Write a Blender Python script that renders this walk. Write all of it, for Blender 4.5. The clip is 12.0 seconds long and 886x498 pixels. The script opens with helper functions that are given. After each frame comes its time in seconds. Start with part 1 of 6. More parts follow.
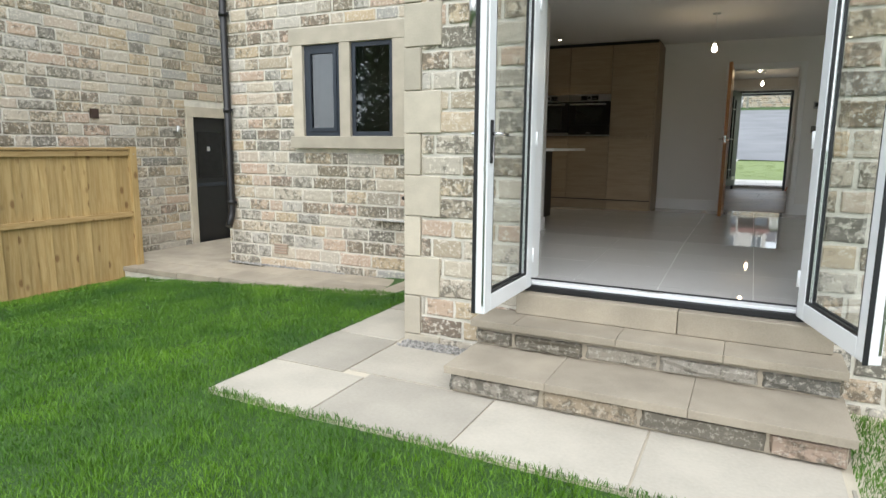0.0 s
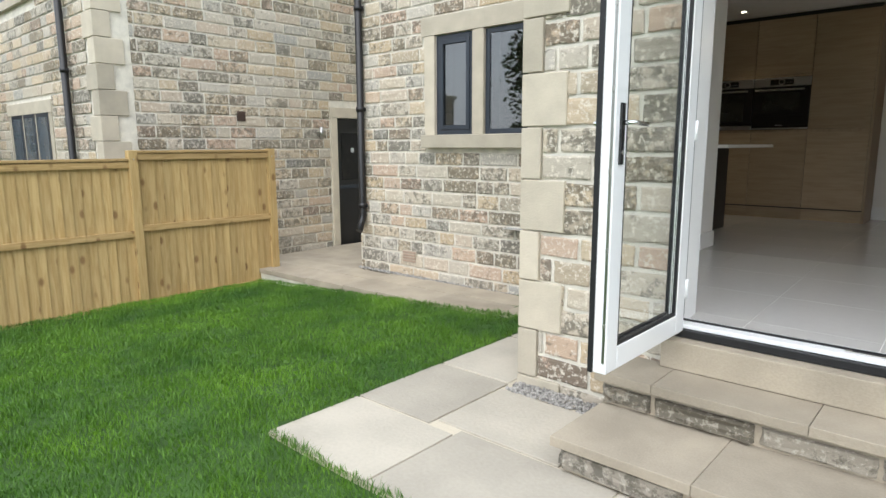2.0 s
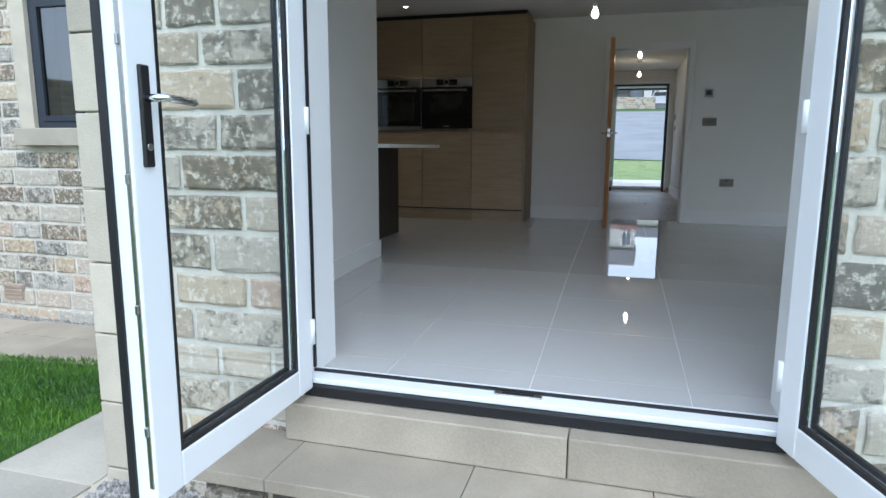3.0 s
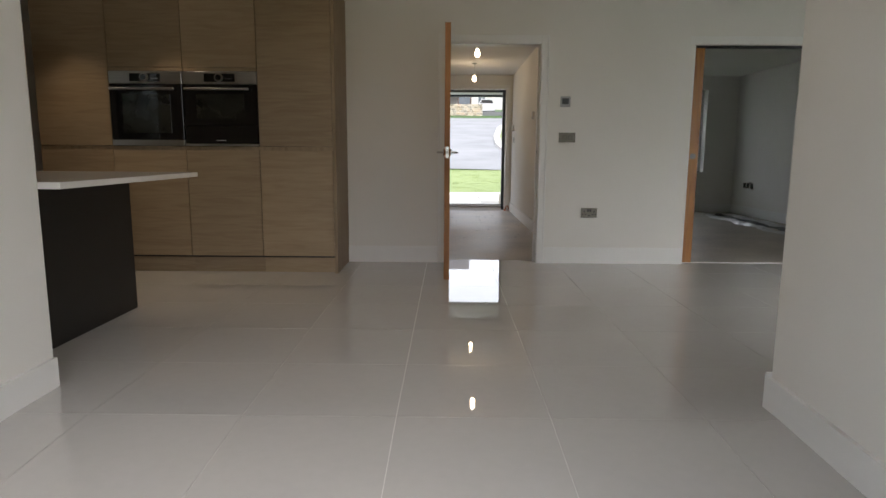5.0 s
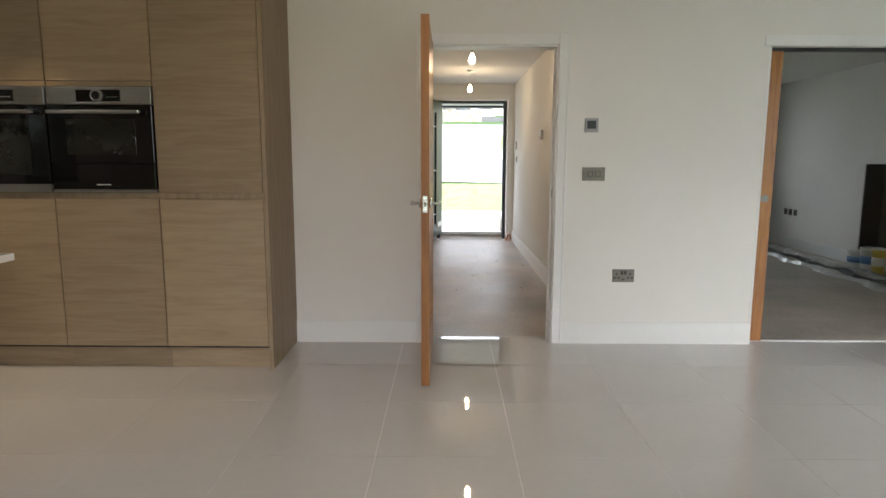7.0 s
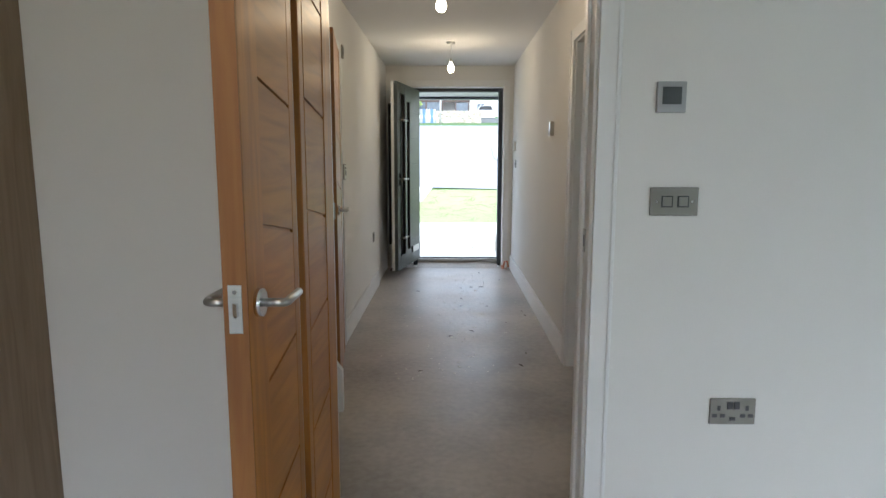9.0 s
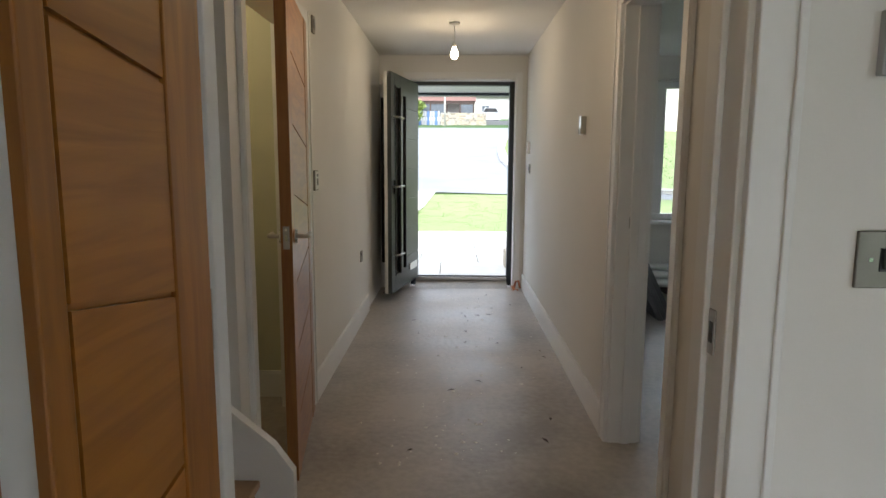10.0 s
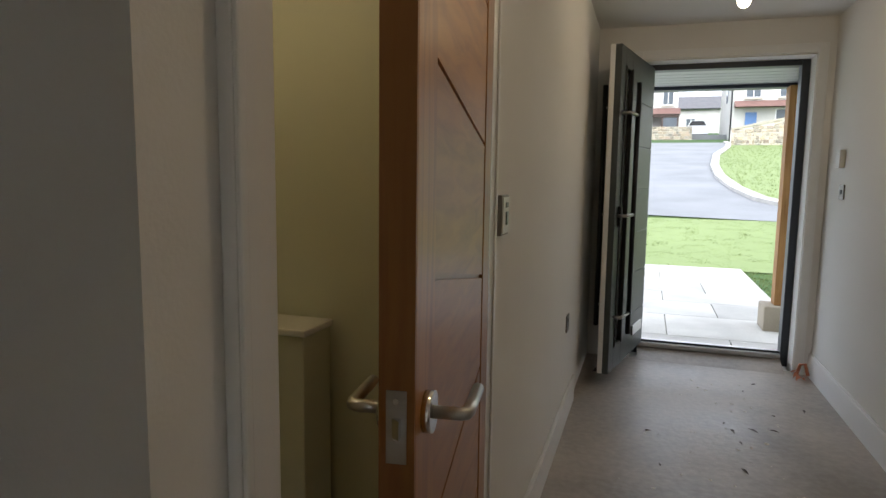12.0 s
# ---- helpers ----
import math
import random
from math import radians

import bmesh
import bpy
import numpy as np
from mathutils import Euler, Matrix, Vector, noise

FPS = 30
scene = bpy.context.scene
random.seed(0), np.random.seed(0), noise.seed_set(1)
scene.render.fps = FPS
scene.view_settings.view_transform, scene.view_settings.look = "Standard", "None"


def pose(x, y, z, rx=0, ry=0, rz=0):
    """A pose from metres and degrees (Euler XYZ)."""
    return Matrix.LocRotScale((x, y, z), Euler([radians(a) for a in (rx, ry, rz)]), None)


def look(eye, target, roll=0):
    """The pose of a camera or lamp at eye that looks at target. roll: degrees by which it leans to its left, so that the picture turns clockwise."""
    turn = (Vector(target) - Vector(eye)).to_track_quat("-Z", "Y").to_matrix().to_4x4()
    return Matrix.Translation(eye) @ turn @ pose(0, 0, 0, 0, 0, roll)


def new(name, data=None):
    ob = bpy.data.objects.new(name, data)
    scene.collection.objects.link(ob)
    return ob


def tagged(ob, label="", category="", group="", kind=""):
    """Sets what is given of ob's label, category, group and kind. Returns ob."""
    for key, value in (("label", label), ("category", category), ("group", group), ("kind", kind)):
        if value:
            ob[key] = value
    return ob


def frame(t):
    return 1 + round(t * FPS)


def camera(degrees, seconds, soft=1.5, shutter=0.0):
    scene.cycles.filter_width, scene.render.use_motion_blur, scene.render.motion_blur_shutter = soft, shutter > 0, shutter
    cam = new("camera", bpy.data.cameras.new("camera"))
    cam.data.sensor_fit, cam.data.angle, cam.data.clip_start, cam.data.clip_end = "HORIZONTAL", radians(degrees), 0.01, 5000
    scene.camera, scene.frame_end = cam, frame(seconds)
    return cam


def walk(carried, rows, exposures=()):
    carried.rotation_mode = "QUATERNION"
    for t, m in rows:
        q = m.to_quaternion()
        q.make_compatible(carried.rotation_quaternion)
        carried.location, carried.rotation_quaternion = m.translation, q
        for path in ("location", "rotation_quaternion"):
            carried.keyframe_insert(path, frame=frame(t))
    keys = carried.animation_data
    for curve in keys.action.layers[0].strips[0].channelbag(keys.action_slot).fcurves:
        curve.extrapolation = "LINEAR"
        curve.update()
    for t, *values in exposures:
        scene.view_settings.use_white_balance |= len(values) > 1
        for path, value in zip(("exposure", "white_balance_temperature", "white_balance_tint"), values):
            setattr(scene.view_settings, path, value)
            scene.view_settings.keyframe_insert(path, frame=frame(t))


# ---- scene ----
cam = camera(71.3, 12.0)
PATH = [
    (0, (-0.102, -0.01, 1.552), (-0.975, 1.759, 1.222), 0.5),
    (0.5, (-0.132, 0.004, 1.553), (-1.349, 1.556, 1.221), 0.2),
    (1, (-0.149, 0.221, 1.538), (-1.531, 1.627, 1.203), -0.0),
    (1.5, (-0.249, 0.566, 1.514), (-1.667, 1.936, 1.179), -0.1),
    (2, (-0.305, 0.972, 1.532), (-1.616, 2.446, 1.202), -0.2),
    (2.5, (-0.282, 1.517, 1.516), (-1.28, 3.219, 1.191), -0.0),
    (3, (-0.33, 2.07, 1.504), (-0.861, 3.97, 1.181), 0.3),
    (3.5, (-0.336, 2.659, 1.508), (-0.519, 4.625, 1.19), 0.3),
    (5.3, (-0.436, 4.282, 1.696), (-0.449, 6.259, 1.397), 0.3),
    (5.5, (-0.438, 4.417, 1.718), (-0.451, 6.396, 1.425), 0.2),
    (6, (-0.417, 4.754, 1.825), (-0.43, 6.732, 1.533), 0.2),
    (6.5, (-0.346, 5.2, 1.892), (-0.36, 7.178, 1.599), 0.2),
    (7, (-0.314, 5.65, 1.915), (-0.33, 7.629, 1.623), 0.2),
    (7.2, (-0.297, 5.847, 1.927), (-0.313, 7.825, 1.635), 0.2),
    (8.8, (-0.068, 7.634, 1.93), (-0.091, 9.613, 1.646), -0.0),
    (9, (-0.05, 7.856, 1.939), (-0.07, 9.835, 1.654), 0.1),
    (9.5, (-0.046, 8.363, 1.942), (-0.064, 10.342, 1.66), 0.2),
    (10, (-0.037, 8.854, 1.955), (-0.07, 10.834, 1.678), 0.3),
    (10.5, (-0.048, 9.327, 1.943), (-0.165, 11.308, 1.69), 0.4),
    (11, (-0.121, 9.768, 1.949), (-0.359, 11.738, 1.702), 0.7),
    (11.5, (-0.237, 10.204, 1.946), (-0.645, 12.147, 1.703), 0.9),
    (12, (-0.42, 10.588, 1.955), (-1.04, 12.475, 1.725), 0.8),
]
EXPOSURES = [(0, 0.55, 6200, 7), (2, 0.6, 6200, 8), (3, 0.6, 5300, 6), (3.7, 0.75, 5200, 6), (5.3, 1.35, 6600, 13), (6.5, 1.95, 6600, 13), (7.2, 2.15, 6200, 10), (9, 1.9, 5600, 8), (9.5, 1.65, 5900, 9), (10, 1.65, 6100, 10), (10.5, 1.5, 6500, 12), (11.2, 1.4, 6550, 11), (12, 1.22, 6100, 10)]
walk(cam, [(t, look(eye, target, roll)) for t, eye, target, roll in PATH], EXPOSURES)

# ---- light: an overcast day ----
world = bpy.data.worlds.new("overcast_sky")
scene.world = world
world.use_nodes = True
wn = world.node_tree
sky = wn.nodes.new("ShaderNodeTexSky")
sky.sky_type, sky.sun_disc = "NISHITA", False
sky.sun_elevation, sky.sun_rotation = radians(48), radians(162)
sky.air_density, sky.dust_density, sky.ozone_density = 1.0, 4.0, 1.0
cloud = wn.nodes.new("ShaderNodeMixRGB")
cloud.inputs[0].default_value = 0.75
cloud.inputs[2].default_value = (9.0, 9.3, 9.8, 1)
wn.links.new(sky.outputs[0], cloud.inputs[1])
wn.links.new(cloud.outputs[0], wn.nodes["Background"].inputs[0])
wn.nodes["Background"].inputs[1].default_value = 0.15
sun_lamp = bpy.data.lights.new("sun", "SUN")
sun_lamp.energy, sun_lamp.angle, sun_lamp.color = 1.2, radians(70), (1.0, 0.98, 0.95)
sun = new("sun", sun_lamp)
sun.matrix_world = pose(0, 0, 20, 42, 0, 18)


# ---- materials ----
def mat(name, col, rough=0.6, metal=0.0, var=0.12, scale=6.0, bump=0.1, bscale=60.0, col2=None, stretch=(1, 1, 1), spec=0.5, rvar=0.0, random_by=None, dist=0.01):
    """A surface with a wide stain and a fine grain, in object space; random_by: 'object' or 'island' shifts the tone piece by piece."""
    m = bpy.data.materials.new(name)
    m.use_nodes = True
    n, l = m.node_tree.nodes, m.node_tree.links
    b = n["Principled BSDF"]
    b.inputs["Roughness"].default_value, b.inputs["Metallic"].default_value = rough, metal
    b.inputs["Specular IOR Level"].default_value = spec
    tc = n.new("ShaderNodeTexCoord")
    mp = n.new("ShaderNodeMapping")
    mp.inputs["Scale"].default_value = stretch
    l.new(tc.outputs["Object"], mp.inputs["Vector"])
    big = n.new("ShaderNodeTexNoise")
    big.inputs["Scale"].default_value, big.inputs["Detail"].default_value = scale, 5
    l.new(mp.outputs[0], big.inputs["Vector"])
    fine = n.new("ShaderNodeTexNoise")
    fine.inputs["Scale"].default_value, fine.inputs["Detail"].default_value = bscale, 4
    l.new(mp.outputs[0], fine.inputs["Vector"])
    ramp = n.new("ShaderNodeValToRGB")
    c2 = col2 or tuple(c * (1 - 2 * var) for c in col)
    ramp.color_ramp.elements[0].color, ramp.color_ramp.elements[1].color = (*c2, 1), (*col, 1)
    ramp.color_ramp.elements[0].position, ramp.color_ramp.elements[1].position = 0.3, 0.68
    add = n.new("ShaderNodeMath")
    add.operation = "MULTIPLY_ADD"
    add.inputs[1].default_value = 0.35
    l.new(fine.outputs["Fac"], add.inputs[0])
    sub = n.new("ShaderNodeMath")
    sub.operation = "SUBTRACT"
    sub.inputs[1].default_value = 0.175
    l.new(big.outputs["Fac"], sub.inputs[0])
    l.new(sub.outputs[0], add.inputs[2])
    l.new(add.outputs[0], ramp.inputs[0])
    out = ramp.outputs[0]
    if random_by:
        hsv = n.new("ShaderNodeHueSaturation")
        src = n.new("ShaderNodeObjectInfo").outputs["Random"] if random_by == "object" else n.new("ShaderNodeNewGeometry").outputs["Random Per Island"]
        rng = n.new("ShaderNodeMapRange")
        rng.inputs["To Min"].default_value, rng.inputs["To Max"].default_value = 0.82, 1.15
        l.new(src, rng.inputs[0])
        l.new(rng.outputs[0], hsv.inputs["Value"])
        l.new(out, hsv.inputs["Color"])
        out = hsv.outputs[0]
    l.new(out, b.inputs["Base Color"])
    if rvar:
        rr = n.new("ShaderNodeMapRange")
        rr.inputs["To Min"].default_value, rr.inputs["To Max"].default_value = max(0, rough - rvar), min(1, rough + rvar)
        l.new(big.outputs["Fac"], rr.inputs[0])
        l.new(rr.outputs[0], b.inputs["Roughness"])
    if bump:
        bp = n.new("ShaderNodeBump")
        bp.inputs["Strength"].default_value, bp.inputs["Distance"].default_value = bump, dist
        l.new(fine.outputs["Fac"], bp.inputs["Height"])
        l.new(bp.outputs[0], b.inputs["Normal"])
    return m


def stone_mat(name, random_by, tone=1.0, sooty=0.0):
    """Weathered, reclaimed buff gritstone: each stone takes its own tone, with dark soot and pale lime smears."""
    m = bpy.data.materials.new(name)
    m.use_nodes = True
    n, l = m.node_tree.nodes, m.node_tree.links
    b = n["Principled BSDF"]
    b.inputs["Roughness"].default_value = 0.95
    b.inputs["Specular IOR Level"].default_value = 0.2
    src = n.new("ShaderNodeObjectInfo").outputs["Random"] if random_by == "object" else n.new("ShaderNodeNewGeometry").outputs["Random Per Island"]
    tone_ramp = n.new("ShaderNodeValToRGB")
    cr = tone_ramp.color_ramp
    stops = [(0, (0.30, 0.27, 0.22)), (0.16, (0.43, 0.34, 0.225)), (0.34, (0.44, 0.385, 0.30)), (0.5, (0.40, 0.375, 0.33)), (0.64, (0.45, 0.37, 0.265)), (0.74, (0.42, 0.31, 0.235)), (0.86, (0.43, 0.385, 0.31)), (1, (0.31, 0.30, 0.275))]
    while len(cr.elements) < len(stops):
        cr.elements.new(0.5)
    for e, (p, c) in zip(cr.elements, stops):
        e.position, e.color = p, (*[v * tone for v in c], 1)
    l.new(src, tone_ramp.inputs[0])
    geo = n.new("ShaderNodeNewGeometry")
    shift = n.new("ShaderNodeVectorMath")
    shift.operation = "MULTIPLY_ADD"
    shift.inputs[1].default_value = (1, 1, 1)
    l.new(geo.outputs["Position"], shift.inputs[0])
    l.new(src, shift.inputs[2])
    soot = n.new("ShaderNodeTexNoise")
    soot.inputs["Scale"].default_value, soot.inputs["Detail"].default_value, soot.inputs["Roughness"].default_value = 13, 7, 0.72
    l.new(shift.outputs[0], soot.inputs["Vector"])
    cut = n.new("ShaderNodeMath")
    cut.operation = "MULTIPLY_ADD"
    cut.inputs[1].default_value, cut.inputs[2].default_value = 0.28, -0.14 + sooty
    frac = n.new("ShaderNodeMath")
    frac.operation = "FRACT"
    mul = n.new("ShaderNodeMath")
    mul.operation = "MULTIPLY"
    mul.inputs[1].default_value = 17.3
    l.new(src, mul.inputs[0])
    l.new(mul.outputs[0], frac.inputs[0])
    l.new(frac.outputs[0], cut.inputs[0])
    sub = n.new("ShaderNodeMath")
    sub.operation = "SUBTRACT"
    l.new(soot.outputs["Fac"], sub.inputs[0])
    l.new(cut.outputs[0], sub.inputs[1])
    sr = n.new("ShaderNodeMapRange")
    sr.inputs["From Min"].default_value, sr.inputs["From Max"].default_value = 0.40, 0.50
    sr.inputs["To Min"].default_value, sr.inputs["To Max"].default_value = 0.72, 0.0
    l.new(sub.outputs[0], sr.inputs[0])
    dark = n.new("ShaderNodeMixRGB")
    dark.inputs[2].default_value = (0.095, 0.088, 0.07, 1)
    l.new(sr.outputs[0], dark.inputs[0])
    l.new(tone_ramp.outputs[0], dark.inputs[1])
    lime = n.new("ShaderNodeTexNoise")
    lime.inputs["Scale"].default_value, lime.inputs["Detail"].default_value, lime.inputs["Roughness"].default_value = 30, 7, 0.75
    l.new(shift.outputs[0], lime.inputs["Vector"])
    lr = n.new("ShaderNodeMapRange")
    lr.inputs["From Min"].default_value, lr.inputs["From Max"].default_value = 0.53, 0.59
    lr.inputs["To Min"].default_value, lr.inputs["To Max"].default_value = 0.0, 0.8 if sooty <= 0 else 0.3
    l.new(lime.outputs["Fac"], lr.inputs[0])
    pale = n.new("ShaderNodeMixRGB")
    pale.inputs[2].default_value = (0.72, 0.67, 0.57, 1)
    l.new(lr.outputs[0], pale.inputs[0])
    l.new(dark.outputs[0], pale.inputs[1])
    l.new(pale.outputs[0], b.inputs["Base Color"])
    bp = n.new("ShaderNodeBump")
    bp.inputs["Strength"].default_value, bp.inputs["Distance"].default_value = 0.9, 0.016
    l.new(soot.outputs["Fac"], bp.inputs["Height"])
    l.new(bp.outputs[0], b.inputs["Normal"])
    return m


def wood_mat(name, c1, c2, along="z", rough=0.45, knots=False, bump=0.1):
    """Sawn wood with the grain drawn out along one axis of the world."""
    m = bpy.data.materials.new(name)
    m.use_nodes = True
    n, l = m.node_tree.nodes, m.node_tree.links
    b = n["Principled BSDF"]
    b.inputs["Roughness"].default_value = rough
    geo = n.new("ShaderNodeNewGeometry")
    info = n.new("ShaderNodeObjectInfo")
    off = n.new("ShaderNodeVectorMath")
    off.operation = "MULTIPLY_ADD"
    off.inputs[1].default_value = (1, 1, 1)
    big = n.new("ShaderNodeMath")
    big.operation = "MULTIPLY"
    big.inputs[1].default_value = 7.0
    l.new(info.outputs["Random"], big.inputs[0])
    l.new(geo.outputs["Position"], off.inputs[0])
    l.new(big.outputs[0], off.inputs[2])
    mp = n.new("ShaderNodeMapping")
    mp.inputs["Scale"].default_value = {"x": (1.2, 14, 14), "y": (14, 1.2, 14), "z": (14, 14, 1.2)}[along]
    l.new(off.outputs[0], mp.inputs["Vector"])
    nz = n.new("ShaderNodeTexNoise")
    nz.inputs["Scale"].default_value, nz.inputs["Detail"].default_value, nz.inputs["Distortion"].default_value = 2.2, 7, 0.9
    l.new(mp.outputs[0], nz.inputs["Vector"])
    ramp = n.new("ShaderNodeValToRGB")
    ramp.color_ramp.elements[0].color, ramp.color_ramp.elements[1].color = (*c2, 1), (*c1, 1)
    ramp.color_ramp.elements[0].position, ramp.color_ramp.elements[1].position = 0.33, 0.62
    l.new(nz.outputs["Fac"], ramp.inputs[0])
    hsv = n.new("ShaderNodeHueSaturation")
    rng = n.new("ShaderNodeMapRange")
    rng.inputs["To Min"].default_value, rng.inputs["To Max"].default_value = 0.86, 1.12
    l.new(info.outputs["Random"], rng.inputs[0])
    l.new(rng.outputs[0], hsv.inputs["Value"])
    l.new(ramp.outputs[0], hsv.inputs["Color"])
    out = hsv.outputs[0]
    if knots:
        vo = n.new("ShaderNodeTexVoronoi")
        vo.inputs["Scale"].default_value = 1.0
        mk = n.new("ShaderNodeMapping")
        mk.inputs["Scale"].default_value = (6, 6, 3.2)
        l.new(off.outputs[0], mk.inputs["Vector"])
        l.new(mk.outputs[0], vo.inputs["Vector"])
        kr = n.new("ShaderNodeMapRange")
        kr.inputs["From Min"].default_value, kr.inputs["From Max"].default_value = 0.10, 0.21
        kr.inputs["To Min"].default_value, kr.inputs["To Max"].default_value = 0.75, 0.0
        l.new(vo.outputs["Distance"], kr.inputs[0])
        mx = n.new("ShaderNodeMixRGB")
        mx.inputs[2].default_value = (0.16, 0.075, 0.025, 1)
        l.new(kr.outputs[0], mx.inputs[0])
        l.new(out, mx.inputs[1])
        out = mx.outputs[0]
    l.new(out, b.inputs["Base Color"])
    bp = n.new("ShaderNodeBump")
    bp.inputs["Strength"].default_value, bp.inputs["Distance"].default_value = bump, 0.004
    l.new(nz.outputs["Fac"], bp.inputs["Height"])
    l.new(bp.outputs[0], b.inputs["Normal"])
    return m


def glass_mat(name, tint=(0.95, 0.98, 0.97), rough=0.0):
    m = bpy.data.materials.new(name)
    m.use_nodes = True
    b = m.node_tree.nodes["Principled BSDF"]
    b.inputs["Base Color"].default_value = (*tint, 1)
    b.inputs["Transmission Weight"].default_value = 1.0
    b.inputs["Roughness"].default_value, b.inputs["IOR"].default_value = rough, 1.45
    return m


def glow_mat(name, col, strength):
    m = bpy.data.materials.new(name)
    m.use_nodes = True
    b = m.node_tree.nodes["Principled BSDF"]
    b.inputs["Emission Color"].default_value = (*col, 1)
    b.inputs["Emission Strength"].default_value = strength
    return m


STONE = stone_mat("gritstone", "object", 1.2)
STONE_FAR = stone_mat("gritstone_rest", "island", 1.2)
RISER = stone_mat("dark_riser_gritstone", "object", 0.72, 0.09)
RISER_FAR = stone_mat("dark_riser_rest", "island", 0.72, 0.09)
MORTAR = mat("lime_mortar", (0.80, 0.76, 0.66), 0.95, scale=8, bump=0.4, bscale=90)
DRESSED = mat("dressed_sandstone", (0.54, 0.485, 0.385), 0.9, scale=5, bump=0.25, bscale=120, var=0.08, random_by="object")
FLAG = mat("sandstone_flag", (0.46, 0.42, 0.35), 0.85, scale=2.2, bump=0.3, bscale=45, var=0.1, random_by="object")
TREAD = mat("sawn_tread_stone", (0.41, 0.355, 0.275), 0.85, scale=3, bump=0.25, bscale=90, var=0.13, random_by="object")
SOIL = mat("soil", (0.10, 0.075, 0.05), 1.0, scale=5, bump=0.8, bscale=50)
TURF = mat("turf_base", (0.05, 0.11, 0.02), 1.0, scale=3, bump=0.6, bscale=80, col2=(0.03, 0.07, 0.012))
GRASS = mat("grass_blade", (0.13, 0.27, 0.012), 0.55, scale=1.1, bump=0, bscale=8, col2=(0.032, 0.105, 0.006), random_by="island")
GRASS_FRONT = mat("front_grass", (0.19, 0.245, 0.085), 0.8, scale=0.5, bump=0, bscale=8, col2=(0.165, 0.215, 0.07))
GRAVEL = mat("gravel", (0.46, 0.44, 0.41), 0.9, col2=(0.10, 0.095, 0.09), scale=30, bump=0.2, bscale=120, random_by="island")
FENCE_WOOD = wood_mat("treated_softwood", (0.50, 0.355, 0.155), (0.40, 0.265, 0.10), "z", 0.8, knots=True, bump=0.3)
FENCE_RAIL = wood_mat("treated_rail", (0.47, 0.325, 0.145), (0.36, 0.235, 0.09), "y", 0.8, knots=True, bump=0.3)
OAK_V = wood_mat("oak_veneer_upright", (0.40, 0.16, 0.025), (0.27, 0.098, 0.014), "z", 0.35, bump=0.06)
OAK_H = wood_mat("oak_veneer_level", (0.42, 0.17, 0.028), (0.30, 0.112, 0.016), "y", 0.35, bump=0.06)
OAK_HX = wood_mat("oak_veneer_cross", (0.46, 0.215, 0.055), (0.34, 0.14, 0.033), "x", 0.35, bump=0.06)
OAK_EDGE = wood_mat("oak_edge", (0.34, 0.145, 0.036), (0.24, 0.09, 0.02), "z", 0.5, bump=0.06)
OAK_POST = wood_mat("green_oak", (0.42, 0.22, 0.07), (0.30, 0.14, 0.04), "z", 0.7, bump=0.2)
UNIT = wood_mat("driftwood_laminate", (0.345, 0.26, 0.165), (0.285, 0.205, 0.125), "x", 0.5, bump=0.05)
UNIT_SIDE = wood_mat("driftwood_side", (0.32, 0.24, 0.155), (0.25, 0.18, 0.11), "z", 0.5, bump=0.05)
WALL = mat("matt_wall_paint", (0.80, 0.785, 0.755), 0.85, scale=1.5, bump=0.06, bscale=180, var=0.015)
CEIL = mat("ceiling_paint", (0.80, 0.79, 0.77), 0.9, scale=1.2, bump=0.04, bscale=150, var=0.012)
WHITE = mat("satin_white_paint", (0.82, 0.82, 0.81), 0.35, scale=3, bump=0.03, bscale=100, var=0.012)
UPVC = mat("white_upvc", (0.84, 0.85, 0.86), 0.28, scale=3, bump=0, bscale=60, var=0.01)
GASKET = mat("black_gasket", (0.012, 0.012, 0.014), 0.5, scale=8, bump=0.05, bscale=80)
ANTHRACITE = mat("anthracite_frame", (0.028, 0.036, 0.05), 0.4, scale=6, bump=0.05, bscale=200, var=0.1)
GREY_DOOR = mat("grey_composite_door", (0.055, 0.065, 0.065), 0.42, scale=5, bump=0.15, bscale=160, var=0.06)
DARK_METAL = mat("dark_bar_metal", (0.03, 0.03, 0.033), 0.35, 0.8, scale=9, bump=0, var=0.1)
STEEL = mat("brushed_steel", (0.52, 0.51, 0.49), 0.28, 1.0, scale=6, bump=0.05, bscale=220, stretch=(1, 1, 20), var=0.06)
CHROME = mat("polished_chrome", (0.75, 0.75, 0.76), 0.1, 1.0, scale=5, bump=0, var=0.03)
PLATE = mat("satin_nickel_plate", (0.22, 0.205, 0.18), 0.42, 1.0, scale=9, bump=0.03, bscale=250, var=0.05)
BLACK = mat("black_plastic", (0.015, 0.015, 0.016), 0.35, scale=9, bump=0.03, bscale=200)
BLACK_GLASS = mat("oven_black_glass", (0.006, 0.006, 0.007), 0.04, scale=4, bump=0, var=0.1)
OVEN_WINDOW = mat("oven_window", (0.018, 0.02, 0.018), 0.05, scale=6, bump=0, var=0.2)
GREY_PLASTIC = mat("grey_plastic", (0.40, 0.41, 0.42), 0.45, scale=9, bump=0, var=0.03)
SCREEN = mat("lcd_screen", (0.07, 0.08, 0.085), 0.2, scale=9, bump=0, var=0.05)
WHITE_PLASTIC = mat("white_plastic", (0.75, 0.75, 0.73), 0.4, scale=9, bump=0, var=0.02)
QUARTZ = mat("white_quartz", (0.78, 0.77, 0.74), 0.18, scale=14, bump=0, bscale=90, var=0.03)
